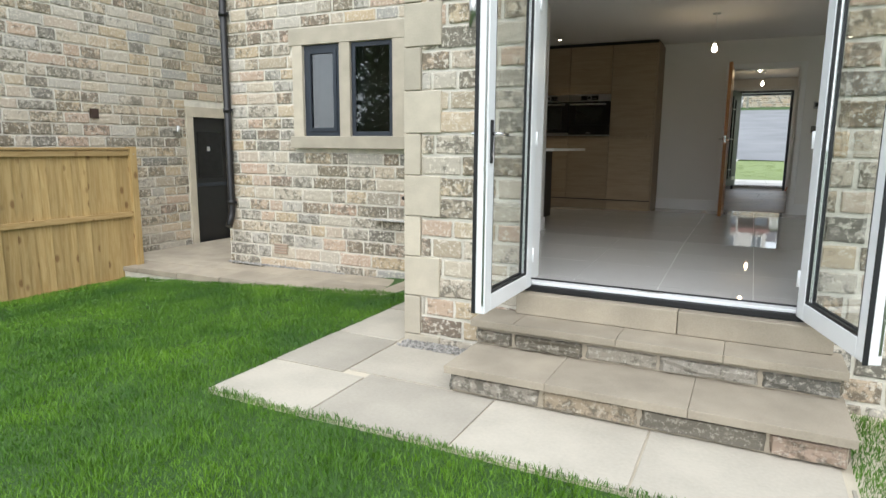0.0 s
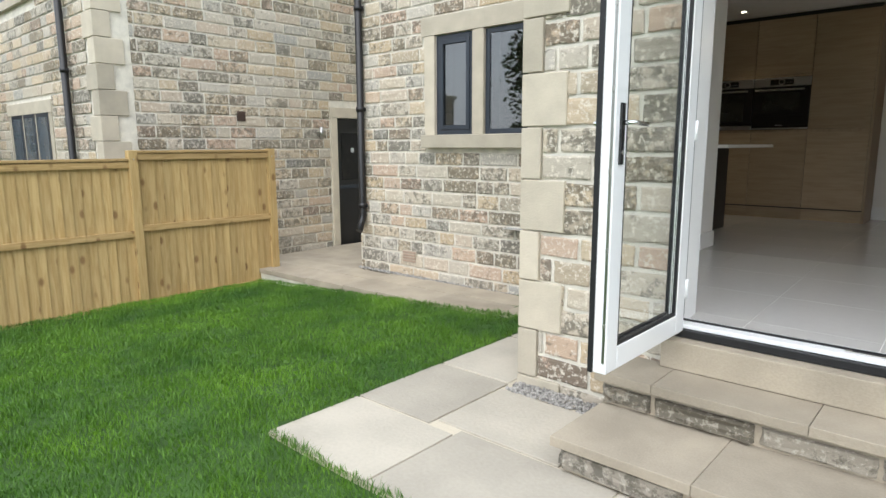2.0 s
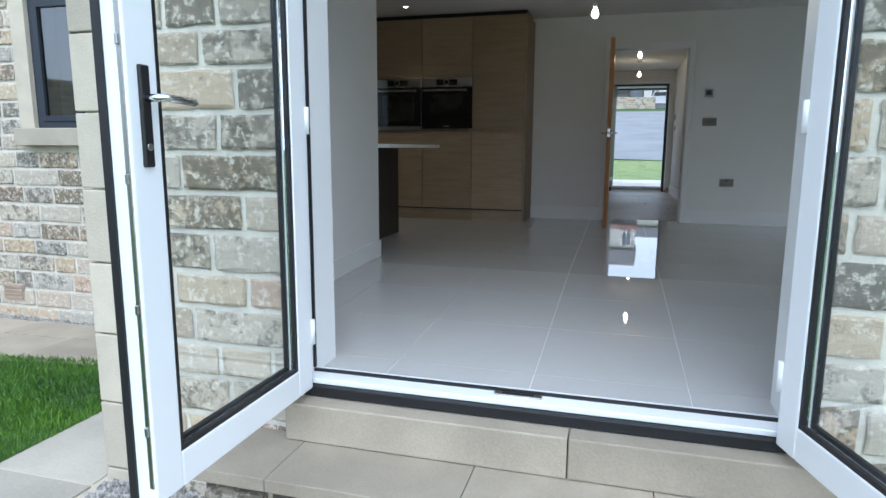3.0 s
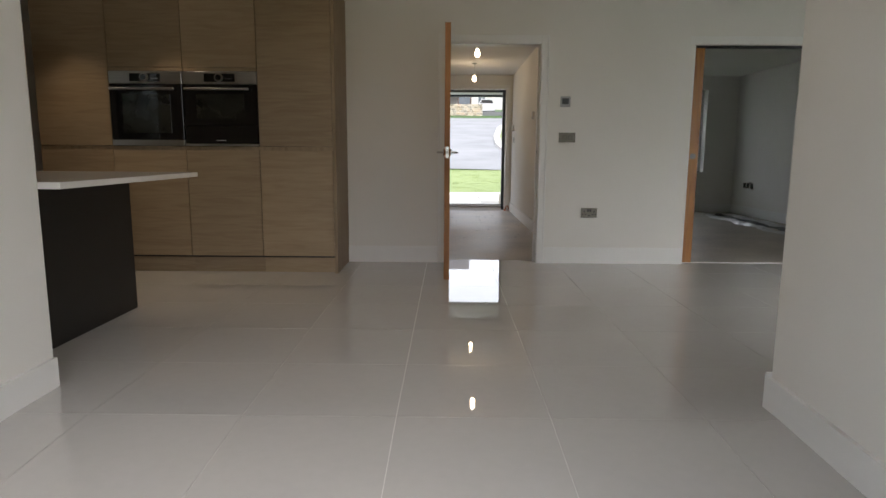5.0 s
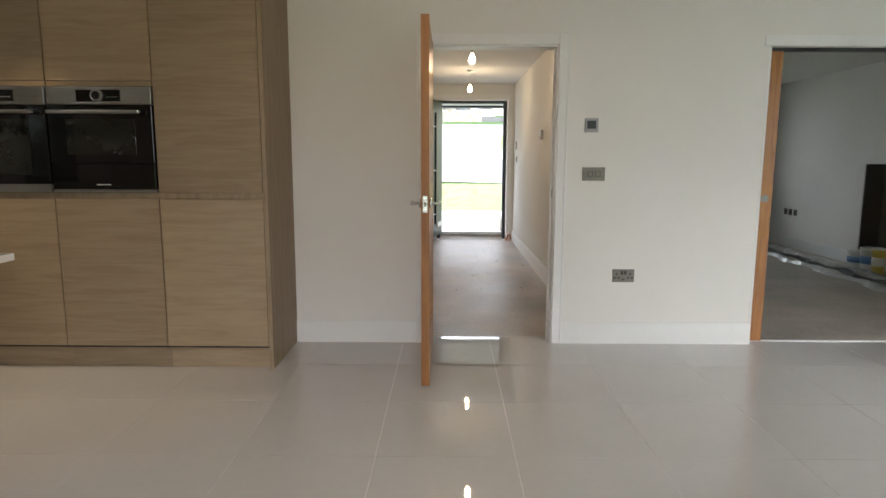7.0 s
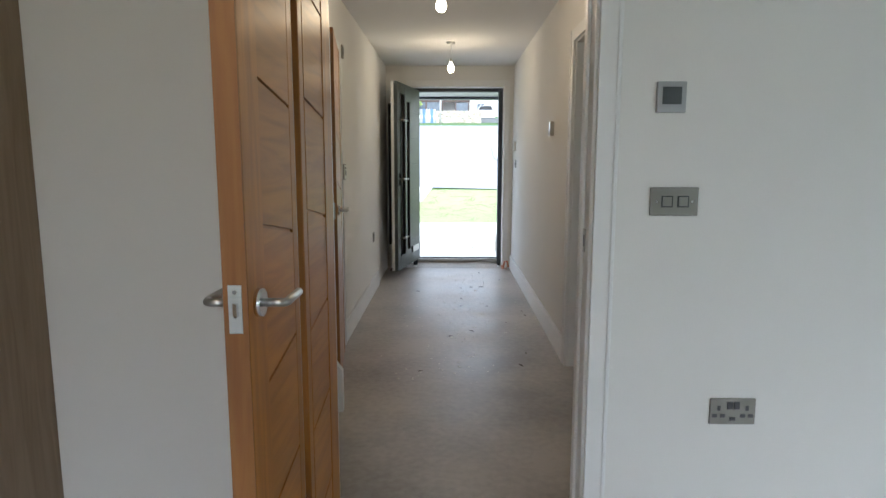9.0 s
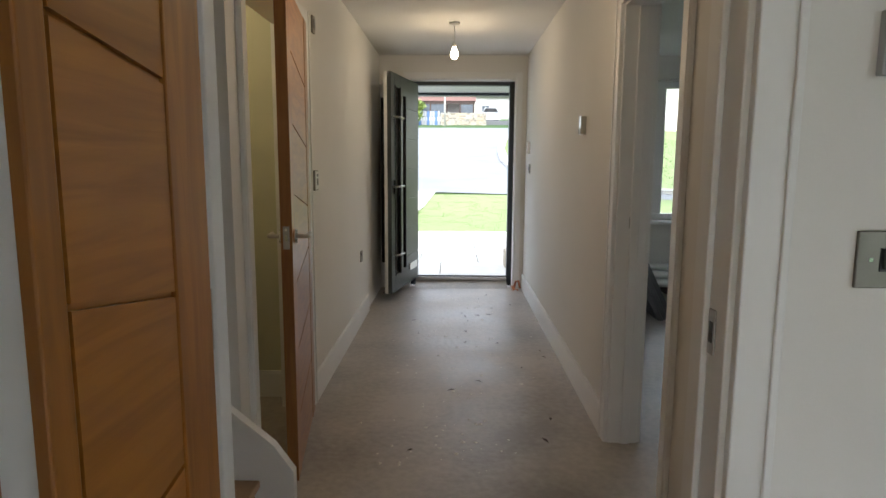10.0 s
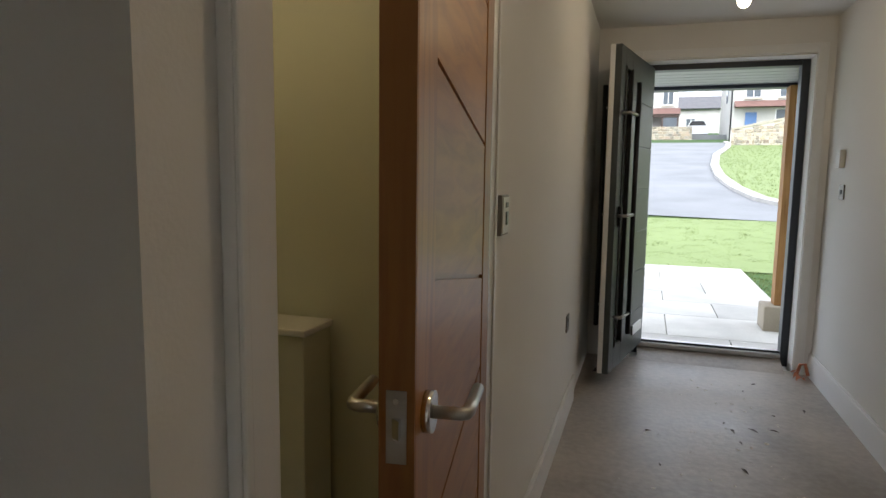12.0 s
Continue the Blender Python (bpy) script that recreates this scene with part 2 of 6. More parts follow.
ISLAND = mat("near_black_panel", (0.013, 0.013, 0.014), 0.45, scale=5, bump=0.05, bscale=150, var=0.1)
TILE = mat("polished_porcelain", (0.55, 0.54, 0.525), 0.018, scale=1.6, bump=0.0, bscale=25, var=0.03, random_by=None, spec=1.0)
GROUT = mat("tile_grout", (0.80, 0.79, 0.77), 0.9, scale=9, bump=0.1, bscale=120, var=0.04)
SCREED = mat("dusty_screed", (0.50, 0.45, 0.395), 0.46, scale=1.6, bump=0.2, bscale=28, var=0.22, rvar=0.2)
FIREBOARD = mat("fireplace_board", (0.10, 0.085, 0.07), 0.9, scale=5, bump=0.2, bscale=60)
FOIL = mat("crumpled_foil", (0.62, 0.62, 0.62), 0.3, 0.9, scale=12, bump=0.8, bscale=30, var=0.1)
DARK_SHEET = mat("dark_sheeting", (0.03, 0.03, 0.032), 0.4, scale=9, bump=0.5, bscale=30)
COPPER = mat("copper_pipe", (0.55, 0.22, 0.12), 0.35, 1.0, scale=9, bump=0.05, var=0.1)
TAN_TREAD = mat("stair_board", (0.42, 0.27, 0.16), 0.75, scale=4, bump=0.15, bscale=90, var=0.08)
BLACK_PIPE = mat("black_gutter_pipe", (0.012, 0.012, 0.013), 0.4, scale=6, bump=0.05, bscale=100)
ASPHALT = mat("asphalt", (0.22, 0.225, 0.235), 0.85, scale=0.5, bump=0.4, bscale=40, var=0.12)
KERB = mat("concrete_kerb", (0.48, 0.46, 0.43), 0.9, scale=3, bump=0.2, bscale=60)
DRIVE = mat("pale_paving", (0.58, 0.56, 0.52), 0.9, scale=2, bump=0.2, bscale=60, random_by="object")
RENDER_W = mat("pale_render", (0.62, 0.60, 0.56), 0.9, scale=1.0, bump=0.2, bscale=40, var=0.06)
SLATE = mat("roof_slate", (0.13, 0.125, 0.13), 0.7, scale=2, bump=0.3, bscale=20, var=0.1)
RED_TILE = mat("red_roof_tile", (0.21, 0.115, 0.095), 0.8, scale=2, bump=0.3, bscale=20, var=0.12)
DARK_TIMBER = mat("dark_porch_timber", (0.06, 0.035, 0.025), 0.6, scale=3, bump=0.1, bscale=50)
FAR_GLASS = mat("far_window_glass", (0.10, 0.12, 0.14), 0.06, scale=3, bump=0, var=0.1)
SHRUB = mat("shrub_leaf", (0.22, 0.28, 0.045), 0.6, scale=4, bump=0, bscale=30, col2=(0.10, 0.17, 0.03), random_by="island")
TREE_LEAF = mat("tree_leaf", (0.055, 0.10, 0.025), 0.6, scale=4, bump=0, bscale=30, random_by="island")
BARK = mat("bark", (0.10, 0.075, 0.055), 0.9, scale=8, bump=0.6, bscale=50)
TERRA = mat("pale_terracotta", (0.45, 0.34, 0.265), 0.9, scale=9, bump=0.1, bscale=80)
BUCKET = mat("tub_plastic", (0.70, 0.69, 0.64), 0.4, scale=6, bump=0, var=0.03)
YELLOW = mat("yellow_bottle", (0.62, 0.48, 0.10), 0.4, scale=6, bump=0, var=0.05)
BLUE = mat("blue_label", (0.10, 0.20, 0.42), 0.5, scale=6, bump=0, var=0.05)
CAR_PAINT = mat("white_car_paint", (0.72, 0.73, 0.74), 0.2, scale=3, bump=0, var=0.02)
CERAMIC = mat("white_ceramic", (0.78, 0.77, 0.72), 0.15, scale=5, bump=0, var=0.02)
GLASS = glass_mat("clear_glass")
# the dark tint stands in for the unlit room behind the rear panes
TINTED = glass_mat("darkened_glass", (0.25, 0.28, 0.28))
TINTED.node_tree.nodes["Principled BSDF"].inputs["IOR"].default_value = 2.0
# pale olive tone shared by the cloakroom walls and boxed-in unit
OLIVE = mat("pale_olive_surface", (0.60, 0.60, 0.44), 0.85, scale=1.5, bump=0.06, bscale=180, var=0.015)
# opaque pale colour in place of the lit wall seen through the door glass
PALE_STRIP = mat("pale_strip_glass", (0.72, 0.73, 0.72), 0.25, scale=3, bump=0, var=0.01)
FROST = glass_mat("frosted_glass", (0.97, 0.98, 0.97), 0.35)
BULB = glow_mat("lit_bulb", (1.0, 0.80, 0.52), 14.0)
DOWNLIGHT = glow_mat("downlight_lens", (1.0, 0.85, 0.65), 8.0)

# ---- building helpers ----
F = 0.65          # kitchen floor
GF = 0.57         # sill of the garden doors; the wing floor falls gently to it
HF = 0.638        # hall floor, still unfinished
CZ = 3.03         # ceilings


def add_box(bm, x0, x1, y0, y1, z0, z1, m=None, bevel=0.0):
    vs = [bm.verts.new((x, y, z)) for x in (x0, x1) for y in (y0, y1) for z in (z0, z1)]
    fs = [bm.faces.new([vs[i] for i in q]) for q in ((0, 1, 3, 2), (4, 6, 7, 5), (0, 4, 5, 1), (2, 3, 7, 6), (0, 2, 6, 4), (1, 5, 7, 3))]
    if bevel:
        bmesh.ops.bevel(bm, geom=list({e for f in fs for e in f.edges}), offset=bevel, segments=2, affect="EDGES", profile=0.5)
    return vs


def box(x0, x1, y0, y1, z0, z1, bevel=0.0):
    bm = bmesh.new()
    add_box(bm, x0, x1, y0, y1, z0, z1, bevel=bevel)
    return bm


def add_tube(bm, pts, r, n=10, r_end=None):
    """A round bar along a run of points."""
    pts = [Vector(p) for p in pts]
    rings = []
    for i, p in enumerate(pts):
        d = (pts[min(i + 1, len(pts) - 1)] - pts[max(i - 1, 0)]).normalized()
        a = d.orthogonal().normalized() if i == 0 else (rings_a - d * rings_a.dot(d)).normalized()
        rings_a = a
        b = d.cross(a)
        rr = r if r_end is None else r + (r_end - r) * i / (len(pts) - 1)
        rings.append([bm.verts.new(p + (a * math.cos(2 * math.pi * k / n) + b * math.sin(2 * math.pi * k / n)) * rr) for k in range(n)])
    for u, v in zip(rings, rings[1:]):
        for k in range(n):
            bm.faces.new((u[k], u[(k + 1) % n], v[(k + 1) % n], v[k])).smooth = True
    bm.faces.new(rings[0][::-1])
    bm.faces.new(rings[-1])


def tube(pts, r, n=10, r_end=None):
    bm = bmesh.new()
    add_tube(bm, pts, r, n, r_end)
    return bm


def lathe(cx, cy, profile, n=20):
    """A turned shape about an upright axis; profile: (radius, height) from the bottom."""
    bm = bmesh.new()
    rings = [[bm.verts.new((cx + r * math.cos(2 * math.pi * k / n), cy + r * math.sin(2 * math.pi * k / n), z)) for k in range(n)] for r, z in profile]
    for u, v in zip(rings, rings[1:]):
        for k in range(n):
            bm.faces.new((u[k], u[(k + 1) % n], v[(k + 1) % n], v[k])).smooth = True
    bm.faces.new(rings[0][::-1])
    bm.faces.new(rings[-1])
    return bm


def prism(poly, axis, a, b):
    """A flat outline drawn out from a to b along an axis; poly holds the two other coordinates in x, y, z order."""
    bm = bmesh.new()

    def at(p, v):
        return (v, p[0], p[1]) if axis == "x" else (p[0], v, p[1]) if axis == "y" else (p[0], p[1], v)
    lo, hi = [bm.verts.new(at(p, a)) for p in poly], [bm.verts.new(at(p, b)) for p in poly]
    bm.faces.new(lo)
    bm.faces.new(hi[::-1])
    for i in range(len(poly)):
        j = (i + 1) % len(poly)
        bm.faces.new((lo[i], hi[i], hi[j], lo[j]))
    bmesh.ops.recalc_face_normals(bm, faces=bm.faces)
    return bm


def part(name, bm, material, parent=None, label=""):
    """One mesh object out of a bmesh, under a thing or a part."""
    me = bpy.data.meshes.new(name)
    bm.to_mesh(me)
    bm.free()
    me.materials.append(material)
    ob = new(name, me)
    ob.parent = parent
    if parent is not None and parent.type == "EMPTY":
        ob.matrix_parent_inverse = parent.matrix_basis.inverted()
    return tagged(ob, label)


def thing(name, label, category, group="", kind="", at=(0, 0, 0)):
    """An Empty at the base of a thing; its parts are built in world coordinates."""
    ob = new(name)
    ob.empty_display_size = 0.1
    ob.matrix_basis = Matrix.Translation(at)
    return tagged(ob, label, category, group, kind)


def structure(name, bm, material, label):
    return tagged(part(name, bm, material), label, name.split("_")[0], "", "structure")


def holed(u0, u1, z0, z1, holes):
    """Cuts a wall's rectangle round its openings into plain rectangles."""
    us = sorted({u0, u1, *[h[0] for h in holes], *[h[1] for h in holes]})
    out = []
    for a, b in zip(us, us[1:]):
        if a < u0 or b > u1:
            continue
        cuts = sorted((h[2], h[3]) for h in holes if h[0] <= a and h[1] >= b)
        z = z0
        for lo, hi in cuts:
            if lo > z:
                out.append((a, b, z, lo))
            z = max(z, hi)
        if z < z1:
            out.append((a, b, z, z1))
    return out


def wall_x(name, u0, u1, y0, y1, z0, z1, holes, material, label):
    """A wall that runs along x, from face y0 to face y1."""
    bm = bmesh.new()
    for a, b, lo, hi in holed(u0, u1, z0, z1, holes):
        add_box(bm, a, b, y0, y1, lo, hi)
    bmesh.ops.remove_doubles(bm, verts=bm.verts, dist=1e-5)
    return structure(name, bm, material, label)


def wall_y(name, u0, u1, x0, x1, z0, z1, holes, material, label):
    bm = bmesh.new()
    for a, b, lo, hi in holed(u0, u1, z0, z1, holes):
        add_box(bm, x0, x1, a, b, lo, hi)
    bmesh.ops.remove_doubles(bm, verts=bm.verts, dist=1e-5)
    return structure(name, bm, material, label)


# ---- inside structure ----
LINT = F + 2.01
DOOR_K = (-0.445, 0.39, HF - 0.2, LINT)            # kitchen to hall
OPEN_L = (1.77, 3.4, HF - 0.2, F + 1.985)          # kitchen to living room, sliding door
FRENCH = (-1.555, 0.31, 0.50, F + 2.13)
FY = 15.30         # inner face of the front wall
FRONT = (-0.50, 0.59, HF - 0.02, F + 2.14)
LWIN = (1.05, 4.15, 1.36, 2.80)

wall_x("wall_kitchen_hall", -4.5, 4.7, 9.80, 9.94, HF - 0.1, CZ, [(DOOR_K[0] - 0.03, DOOR_K[1] + 0.03, DOOR_K[2], DOOR_K[3]), OPEN_L], WALL, "white painted plaster wall with two doorways")
wall_y("wall_hall_living", 9.94, FY, 0.70, 0.84, HF - 0.1, CZ, [(10.88, 11.68, HF - 0.2, LINT)], WALL, "white painted plaster wall with a doorway")
wall_y("wall_hall_left", 10.975, FY, -0.94, -0.80, HF - 0.1, CZ, [(11.12, 12.06, HF - 0.2, LINT)], WALL, "white painted plaster wall beside a cloakroom door")
wall_x("wall_stair_side", -4.5, -0.94, 10.975, 11.06, HF - 0.1, CZ, [], WALL, "white painted plaster wall beside the stairs")
wall_x("wall_front", -4.5, 5.0, FY, FY + 0.3, HF - 0.4, 5.6, [FRONT, LWIN], WALL, "white painted front wall with door and window")
wall_y("wall_living_right", 6.64, FY, 4.70, 4.95, HF - 0.1, CZ, [(12.35, 13.18, HF + 0.02, 1.86)], WALL, "white painted plaster wall with a fireplace recess")
wall_y("wall_kitchen_left", 6.64, FY, -4.65, -4.50, HF - 0.1, CZ, [], WALL, "white painted plaster wall")
wall_y("wall_wing_left", 4.50, 6.62, -2.42, -2.13, HF - 0.6, CZ, [], WALL, "white painted plaster wall")
wall_y("wall_wing_right", 4.50, 6.45, 0.88, 1.2, HF - 0.6, CZ, [], WALL, "white painted plaster wall")
wall_x("wall_wing_rear", -2.42, 1.2, 4.25, 4.50, -0.3, CZ, [(FRENCH[0], FRENCH[1], FRENCH[2], FRENCH[3])], WALL, "white painted plaster wall round the garden doors")
wall_x("wall_kitchen_rear", -6.60, -2.42, 6.50, 6.64, -0.4, CZ, [(-5.29, -3.97, 1.66, 2.78)], WALL, "white painted plaster wall")
# the opening here is assumed, to let daylight into the dining side
wall_x("wall_dining_rear", 1.2, 4.7, 6.31, 6.45, HF - 0.6, CZ, [(2.1, 4.3, F + 0.05, F + 2.1)], WALL, "white painted plaster wall")
wall_y("wall_wc_back", 11.06, 12.20, -2.1, -2.0, HF - 0.1, CZ, [], OLIVE, "pale olive cloakroom wall")
structure("ceiling", box(-6.55, 4.95, 6.50, FY, CZ, CZ + 0.2), CEIL, "white painted plaster ceiling")
structure("ceiling_wing", box(-2.42, 1.2, 4.25, 6.50, CZ, CZ + 0.2), CEIL, "white painted plaster ceiling over the garden doors")
structure("roof_cover", box(-6.7, 5.0, 6.47, FY + 0.3, 5.6, 5.8), SLATE, "dark slate roof of the house")
structure("floor_hall", box(-4.5, 4.7, 9.87, FY + 0.05, HF - 0.25, HF), SCREED, "dusty grey-brown screed floor with scuffs")
floor_k = structure("floor", box(-4.5, 4.7, 6.64, 9.87, F - 0.3, F - 0.0012), GROUT, "polished pale grey porcelain tile floor")
part("wing_bed", prism([(4.36, GF - 0.2), (4.36, GF - 0.0012), (6.335, F - 0.0012), (6.64, F - 0.0012), (6.64, F - 0.3)], "x", -2.13, 0.88), GROUT, floor_k)
structure("utility_floor", box(-6.6, -4.65, 6.64, 9.8, F - 0.3, F), SCREED, "plain floor of a side room")
wall_y("wall_utility", 6.64, FY, -6.68, -6.55, -0.3, 5.6, [], WALL, "white painted wall of a side room")


def skirting(name, x0, x1, y0, y1, z=F, h=0.15):
    bm = box(x0, x1, y0, y1, z, z + h - 0.012)
    if x1 - x0 > y1 - y0:
        add_box(bm, x0, x1, y0 + 0.004, y1 - 0.004, z + h - 0.012, z + h)
    else:
        add_box(bm, x0 + 0.004, x1 - 0.004, y0, y1, z + h - 0.012, z + h)
    return structure(name, bm, WHITE, "white painted skirting board")


K = 0.018
wall_x("wall_wc_front", -2.1, -0.94, 12.20, 12.30, HF, CZ, [], OLIVE, "pale olive cloakroom wall")
wall_x("wall_wc_side", -2.0, -0.94, 11.06, 11.07, HF, CZ, [], OLIVE, "pale olive cloakroom wall")
skirting("baseboard_1", -1.36, -0.515, 9.80 - K, 9.80)
skirting("baseboard_2", 0.46, 1.765, 9.80 - K, 9.80)


def fall(y):
    return min(F, F - (6.335 - y) * (F - GF) / 1.97)


def sloped_skirting(name, x0, x1, y0, y1):
    poly = [(y0, fall(y0) - 0.01), (y0, fall(y0) + 0.13), (6.335, F + 0.13), (y1, F + 0.13), (y1, F - 0.01), (6.335, F - 0.01)]
    return structure(name, prism(poly, "x", x0, x1), WHITE, "white painted skirting board")


sloped_skirting("baseboard_3", -2.13, -2.13 + K, 4.50, 6.62)
sloped_skirting("baseboard_4", 0.88 - K, 0.88, 4.50, 6.45)
skirting("baseboard_5", -2.13 + K, FRENCH[0], 4.50, 4.50 + K, fall(4.5) - 0.005, 0.135)
skirting("baseboard_6", FRENCH[1], 0.88 - K, 4.50, 4.50 + K, fall(4.5) - 0.005, 0.135)
skirting("baseboard_7", -0.80, -0.80 + K, 12.115, 14.25, HF, 0.155)
skirting("baseboard_8", 0.70 - K, 0.70, 11.75, FY, HF, 0.16)
skirting("baseboard_9", 4.70 - K, 4.70, 13.3, FY, HF, 0.15)
skirting("baseboard_10", 0.84, 4.70 - K, FY - K, FY, HF, 0.15)
skirting("baseboard_11", -2.0, -0.94, 12.20 - K, 12.20, HF, 0.15)
skirting("baseboard_12", 0.88 - K, 1.2, 6.45, 6.45 + K)


def casing(name, u0, u1, top, face, sign, depth, axis, z, w=0.068, t=0.018):
    """Lining through the wall and architrave on both faces of a doorway."""
    th = thing(name, "white painted door lining with moulded architrave", "door frame", kind="structure")
    lo, hi = (face, face + depth)
    L = 0.03

    def b(a0, a1, c0, c1, z0, z1, nm):
        bm = box(a0, a1, c0, c1, z0, z1, 0.003) if axis == "x" else box(c0, c1, a0, a1, z0, z1, 0.003)
        part(nm, bm, WHITE, th)
    b(u0, u0 + L, lo, hi, z, top, "jamb")
    b(u1 - L, u1, lo, hi, z, top, "jamb")
    b(u0 + L, u1 - L, lo, hi, top - L, top, "head")
    for c0, c1 in ((lo - t, lo), (hi, hi + t)):
        b(u0 - w + 0.02, u0 + 0.02, c0, c1, z, top + w - 0.02, "architrave")
        b(u1 - 0.02, u1 + w - 0.02, c0, c1, z, top + w - 0.02, "architrave")
        b(u0 + 0.02, u1 - 0.02, c0, c1, top - 0.02, top + w - 0.02, "architrave")
        for e0, e1 in ((u0 - w + 0.02, u0 - w + 0.034), (u1 + w - 0.034, u1 + w - 0.02)):
            d0, d1 = (c0 - 0.006, c0) if c0 < lo else (c1, c1 + 0.006)
            b(e0, e1, d0, d1, z, top + w - 0.02, "moulding")
    # stop bead in the middle of the lining
    mid = (lo + hi) / 2
    b(u0 + L, u0 + L + 0.012, mid - 0.01, mid + 0.03, z, top - L, "stop")
    b(u1 - L - 0.012, u1 - L, mid - 0.01, mid + 0.03, z, top - L, "stop")
    return th


casing("door_frame_kitchen", DOOR_K[0] - 0.03, DOOR_K[1] + 0.03, LINT, 9.80, 1, 0.14, "x", HF)
casing("door_frame_living", 10.88, 11.68, LINT, 0.70, 1, 0.14, "y", HF)
casing("door_frame_cloakroom", 11.12, 12.06, LINT, -0.94, 1, 0.14, "y", HF)
pk = thing("door_frame_sliding", "white painted lining of a sliding door opening", "door frame", kind="structure")
part("head", box(1.72, 3.45, 9.785, 9.80, F + 1.985, F + 2.055, 0.003), WHITE, pk)
part("track", box(1.78, 3.39, 9.85, 9.89, F + 1.962, F + 1.985), BLACK, pk)
part("jamb", box(1.757, 1.77, 9.795, 9.83, F, F + 1.985), WHITE, pk)
part("threshold_strip", box(1.77, 3.4, 9.855, 9.885, F - 0.01, F + 0.006), WHITE, pk)


# ---- doors ----
def oak_leaf(name, label, hinge, angle, width, height, z0, glazed=False, thick=0.044, level=OAK_H):
    """A leaf of oak with V-grooved chevron boards between two stiles. hinge: x, y; angle: degrees from +x to the free edge."""
    th = thing(name, label, "door", at=(hinge[0], hinge[1], z0))
    made = []

    def put(nm, bm, m, lab=""):
        ob = part(nm, bm, m, None, lab)
        made.append(ob)
        return ob
    st = 0.115
    h = height
    t = thick / 2
    put("stile", box(0, st, -t, t, 0, h, 0.002), OAK_V)
    put("stile", box(width - st, width - 0.006, -t, t, 0, h, 0.002), OAK_V)
    put("lipping", box(width - 0.006, width, -t, t, 0, h), OAK_EDGE)
    cols = [(st, width / 2 - 0.075), (width / 2 + 0.075, width - st)] if glazed else [(st, width - st)]
    if glazed:
        c = width / 2
        put("bead", box(c - 0.075, c - 0.032, -t * 0.9, t * 0.9, 0, h, 0.003), OAK_V)
        put("bead", box(c + 0.032, c + 0.075, -t * 0.9, t * 0.9, 0, h, 0.003), OAK_V)
        put("glass_strip", box(c - 0.032, c + 0.032, -0.004, 0.004, 0.1, h - 0.1), PALE_STRIP, "narrow glass strip, coloured pale like the lit wall behind")
        put("rail", box(c - 0.032, c + 0.032, -t * 0.9, t * 0.9, 0, 0.1), OAK_V)
        put("rail", box(c - 0.032, c + 0.032, -t * 0.9, t * 0.9, h - 0.1, h), OAK_V)
    for a, b in cols:
        put("core", box(a, b, -t + 0.009, t - 0.009, 0, h), OAK_H)
        run = (b - a) * 0.15
        # board edges rise towards the middle height from below and fall to it from above
        cuts = [0.0]
        k = 7
        for i in range(1, k):
            cuts.append(h * i / k)
        cuts.append(h)
        g = 0.004

        def slope(i):
            if i in (0, k):
                return 0
            return run if i <= k // 2 else -run
        for i in range(k):
            za, zb = cuts[i], cuts[i + 1]
            sa, sb = slope(i) / 2, slope(i + 1) / 2
            poly = [(a + g, za + g + sa), (b - g, za + g - sa), (b - g, zb - g - sb), (a + g, zb - g + sb)]
            put("board", prism(poly, "y", -t + 0.002, t - 0.002), level)
    pl = Vector((width - 0.058, 0, 1.012))
    for s in (-1, 1):
        base = pl + Vector((0, s * t, 0))
        made.append(part("rose", tube([base, base + Vector((0, s * 0.012, 0))], 0.027, 20), CHROME, None, "round chrome rose"))
        o = Vector((0, s, 0))
        al = Vector((-1, 0, 0))
        made.append(part("lever", tube([base + o * 0.01, base + o * 0.046, base + o * 0.0535 + al * 0.004, base + o * 0.055 + al * 0.012, base + o * 0.055 + al * 0.10], 0.0085, 12), STEEL, None, "satin steel lever handle"))
    plate = put("latch_plate", box(width, width + 0.002, -0.0125, 0.0125, 0.967, 1.057, 0.0005), STEEL, "steel latch plate")
    put("latch_bolt", prism([(width + 0.002, -0.006), (width + 0.013, 0.006), (width + 0.002, 0.006)], "z", 1.0, 1.024), CHROME)
    for zz in (0.14, 1.0, h - 0.24):
        made.append(part("screw", tube([(width + 0.001, 0, zz if zz == 1.0 else 1.044), (width + 0.003, 0, zz if zz == 1.0 else 1.044)], 0.004, 8), CHROME, None)) if zz != 0.14 else None
        put("hinge", box(-0.004, 0.0, -t - 0.006, t, zz, zz + 0.1, 0.001), STEEL, "steel butt hinge")
    m = pose(hinge[0], hinge[1], z0, 0, 0, angle)
    for ob in made:
        ob.parent = th
    th.matrix_basis = m
    return th


oak_leaf("door_kitchen", "oak door with chevron grooves and glass strip, standing open", (-0.437, 9.795), -90, 0.85, 1.985, F + 0.008, glazed=True)
oak_leaf("door_cloakroom", "oak door with chevron grooves, standing ajar", (-0.790, 11.995), -82.4, 0.762, 1.985, HF + 0.01)
oak_leaf("door_utility", "oak door with chevron grooves, standing open beside kitchen units", (-4.46, 8.95), -4, 0.80, 1.985, F + 0.008, level=OAK_HX)

sd = thing("sliding_door", "oak pocket door with round chrome pull, slid nearly open", "door", at=(1.77, 9.87, F + 0.006))
for nm, bm, m in (("stile", box(1.775, 1.875, 9.849, 9.891, F + 0.006, F + 1.962, 0.002), OAK_V),):
    ob = part(nm, bm, m, sd)
bm = bmesh.new()
add_tube(bm, [(1.825, 9.849, F + 1.0), (1.825, 9.842, F + 1.0)], 0.026, 20)
part("pull", bm, PLATE, sd, "round chrome flush pull")

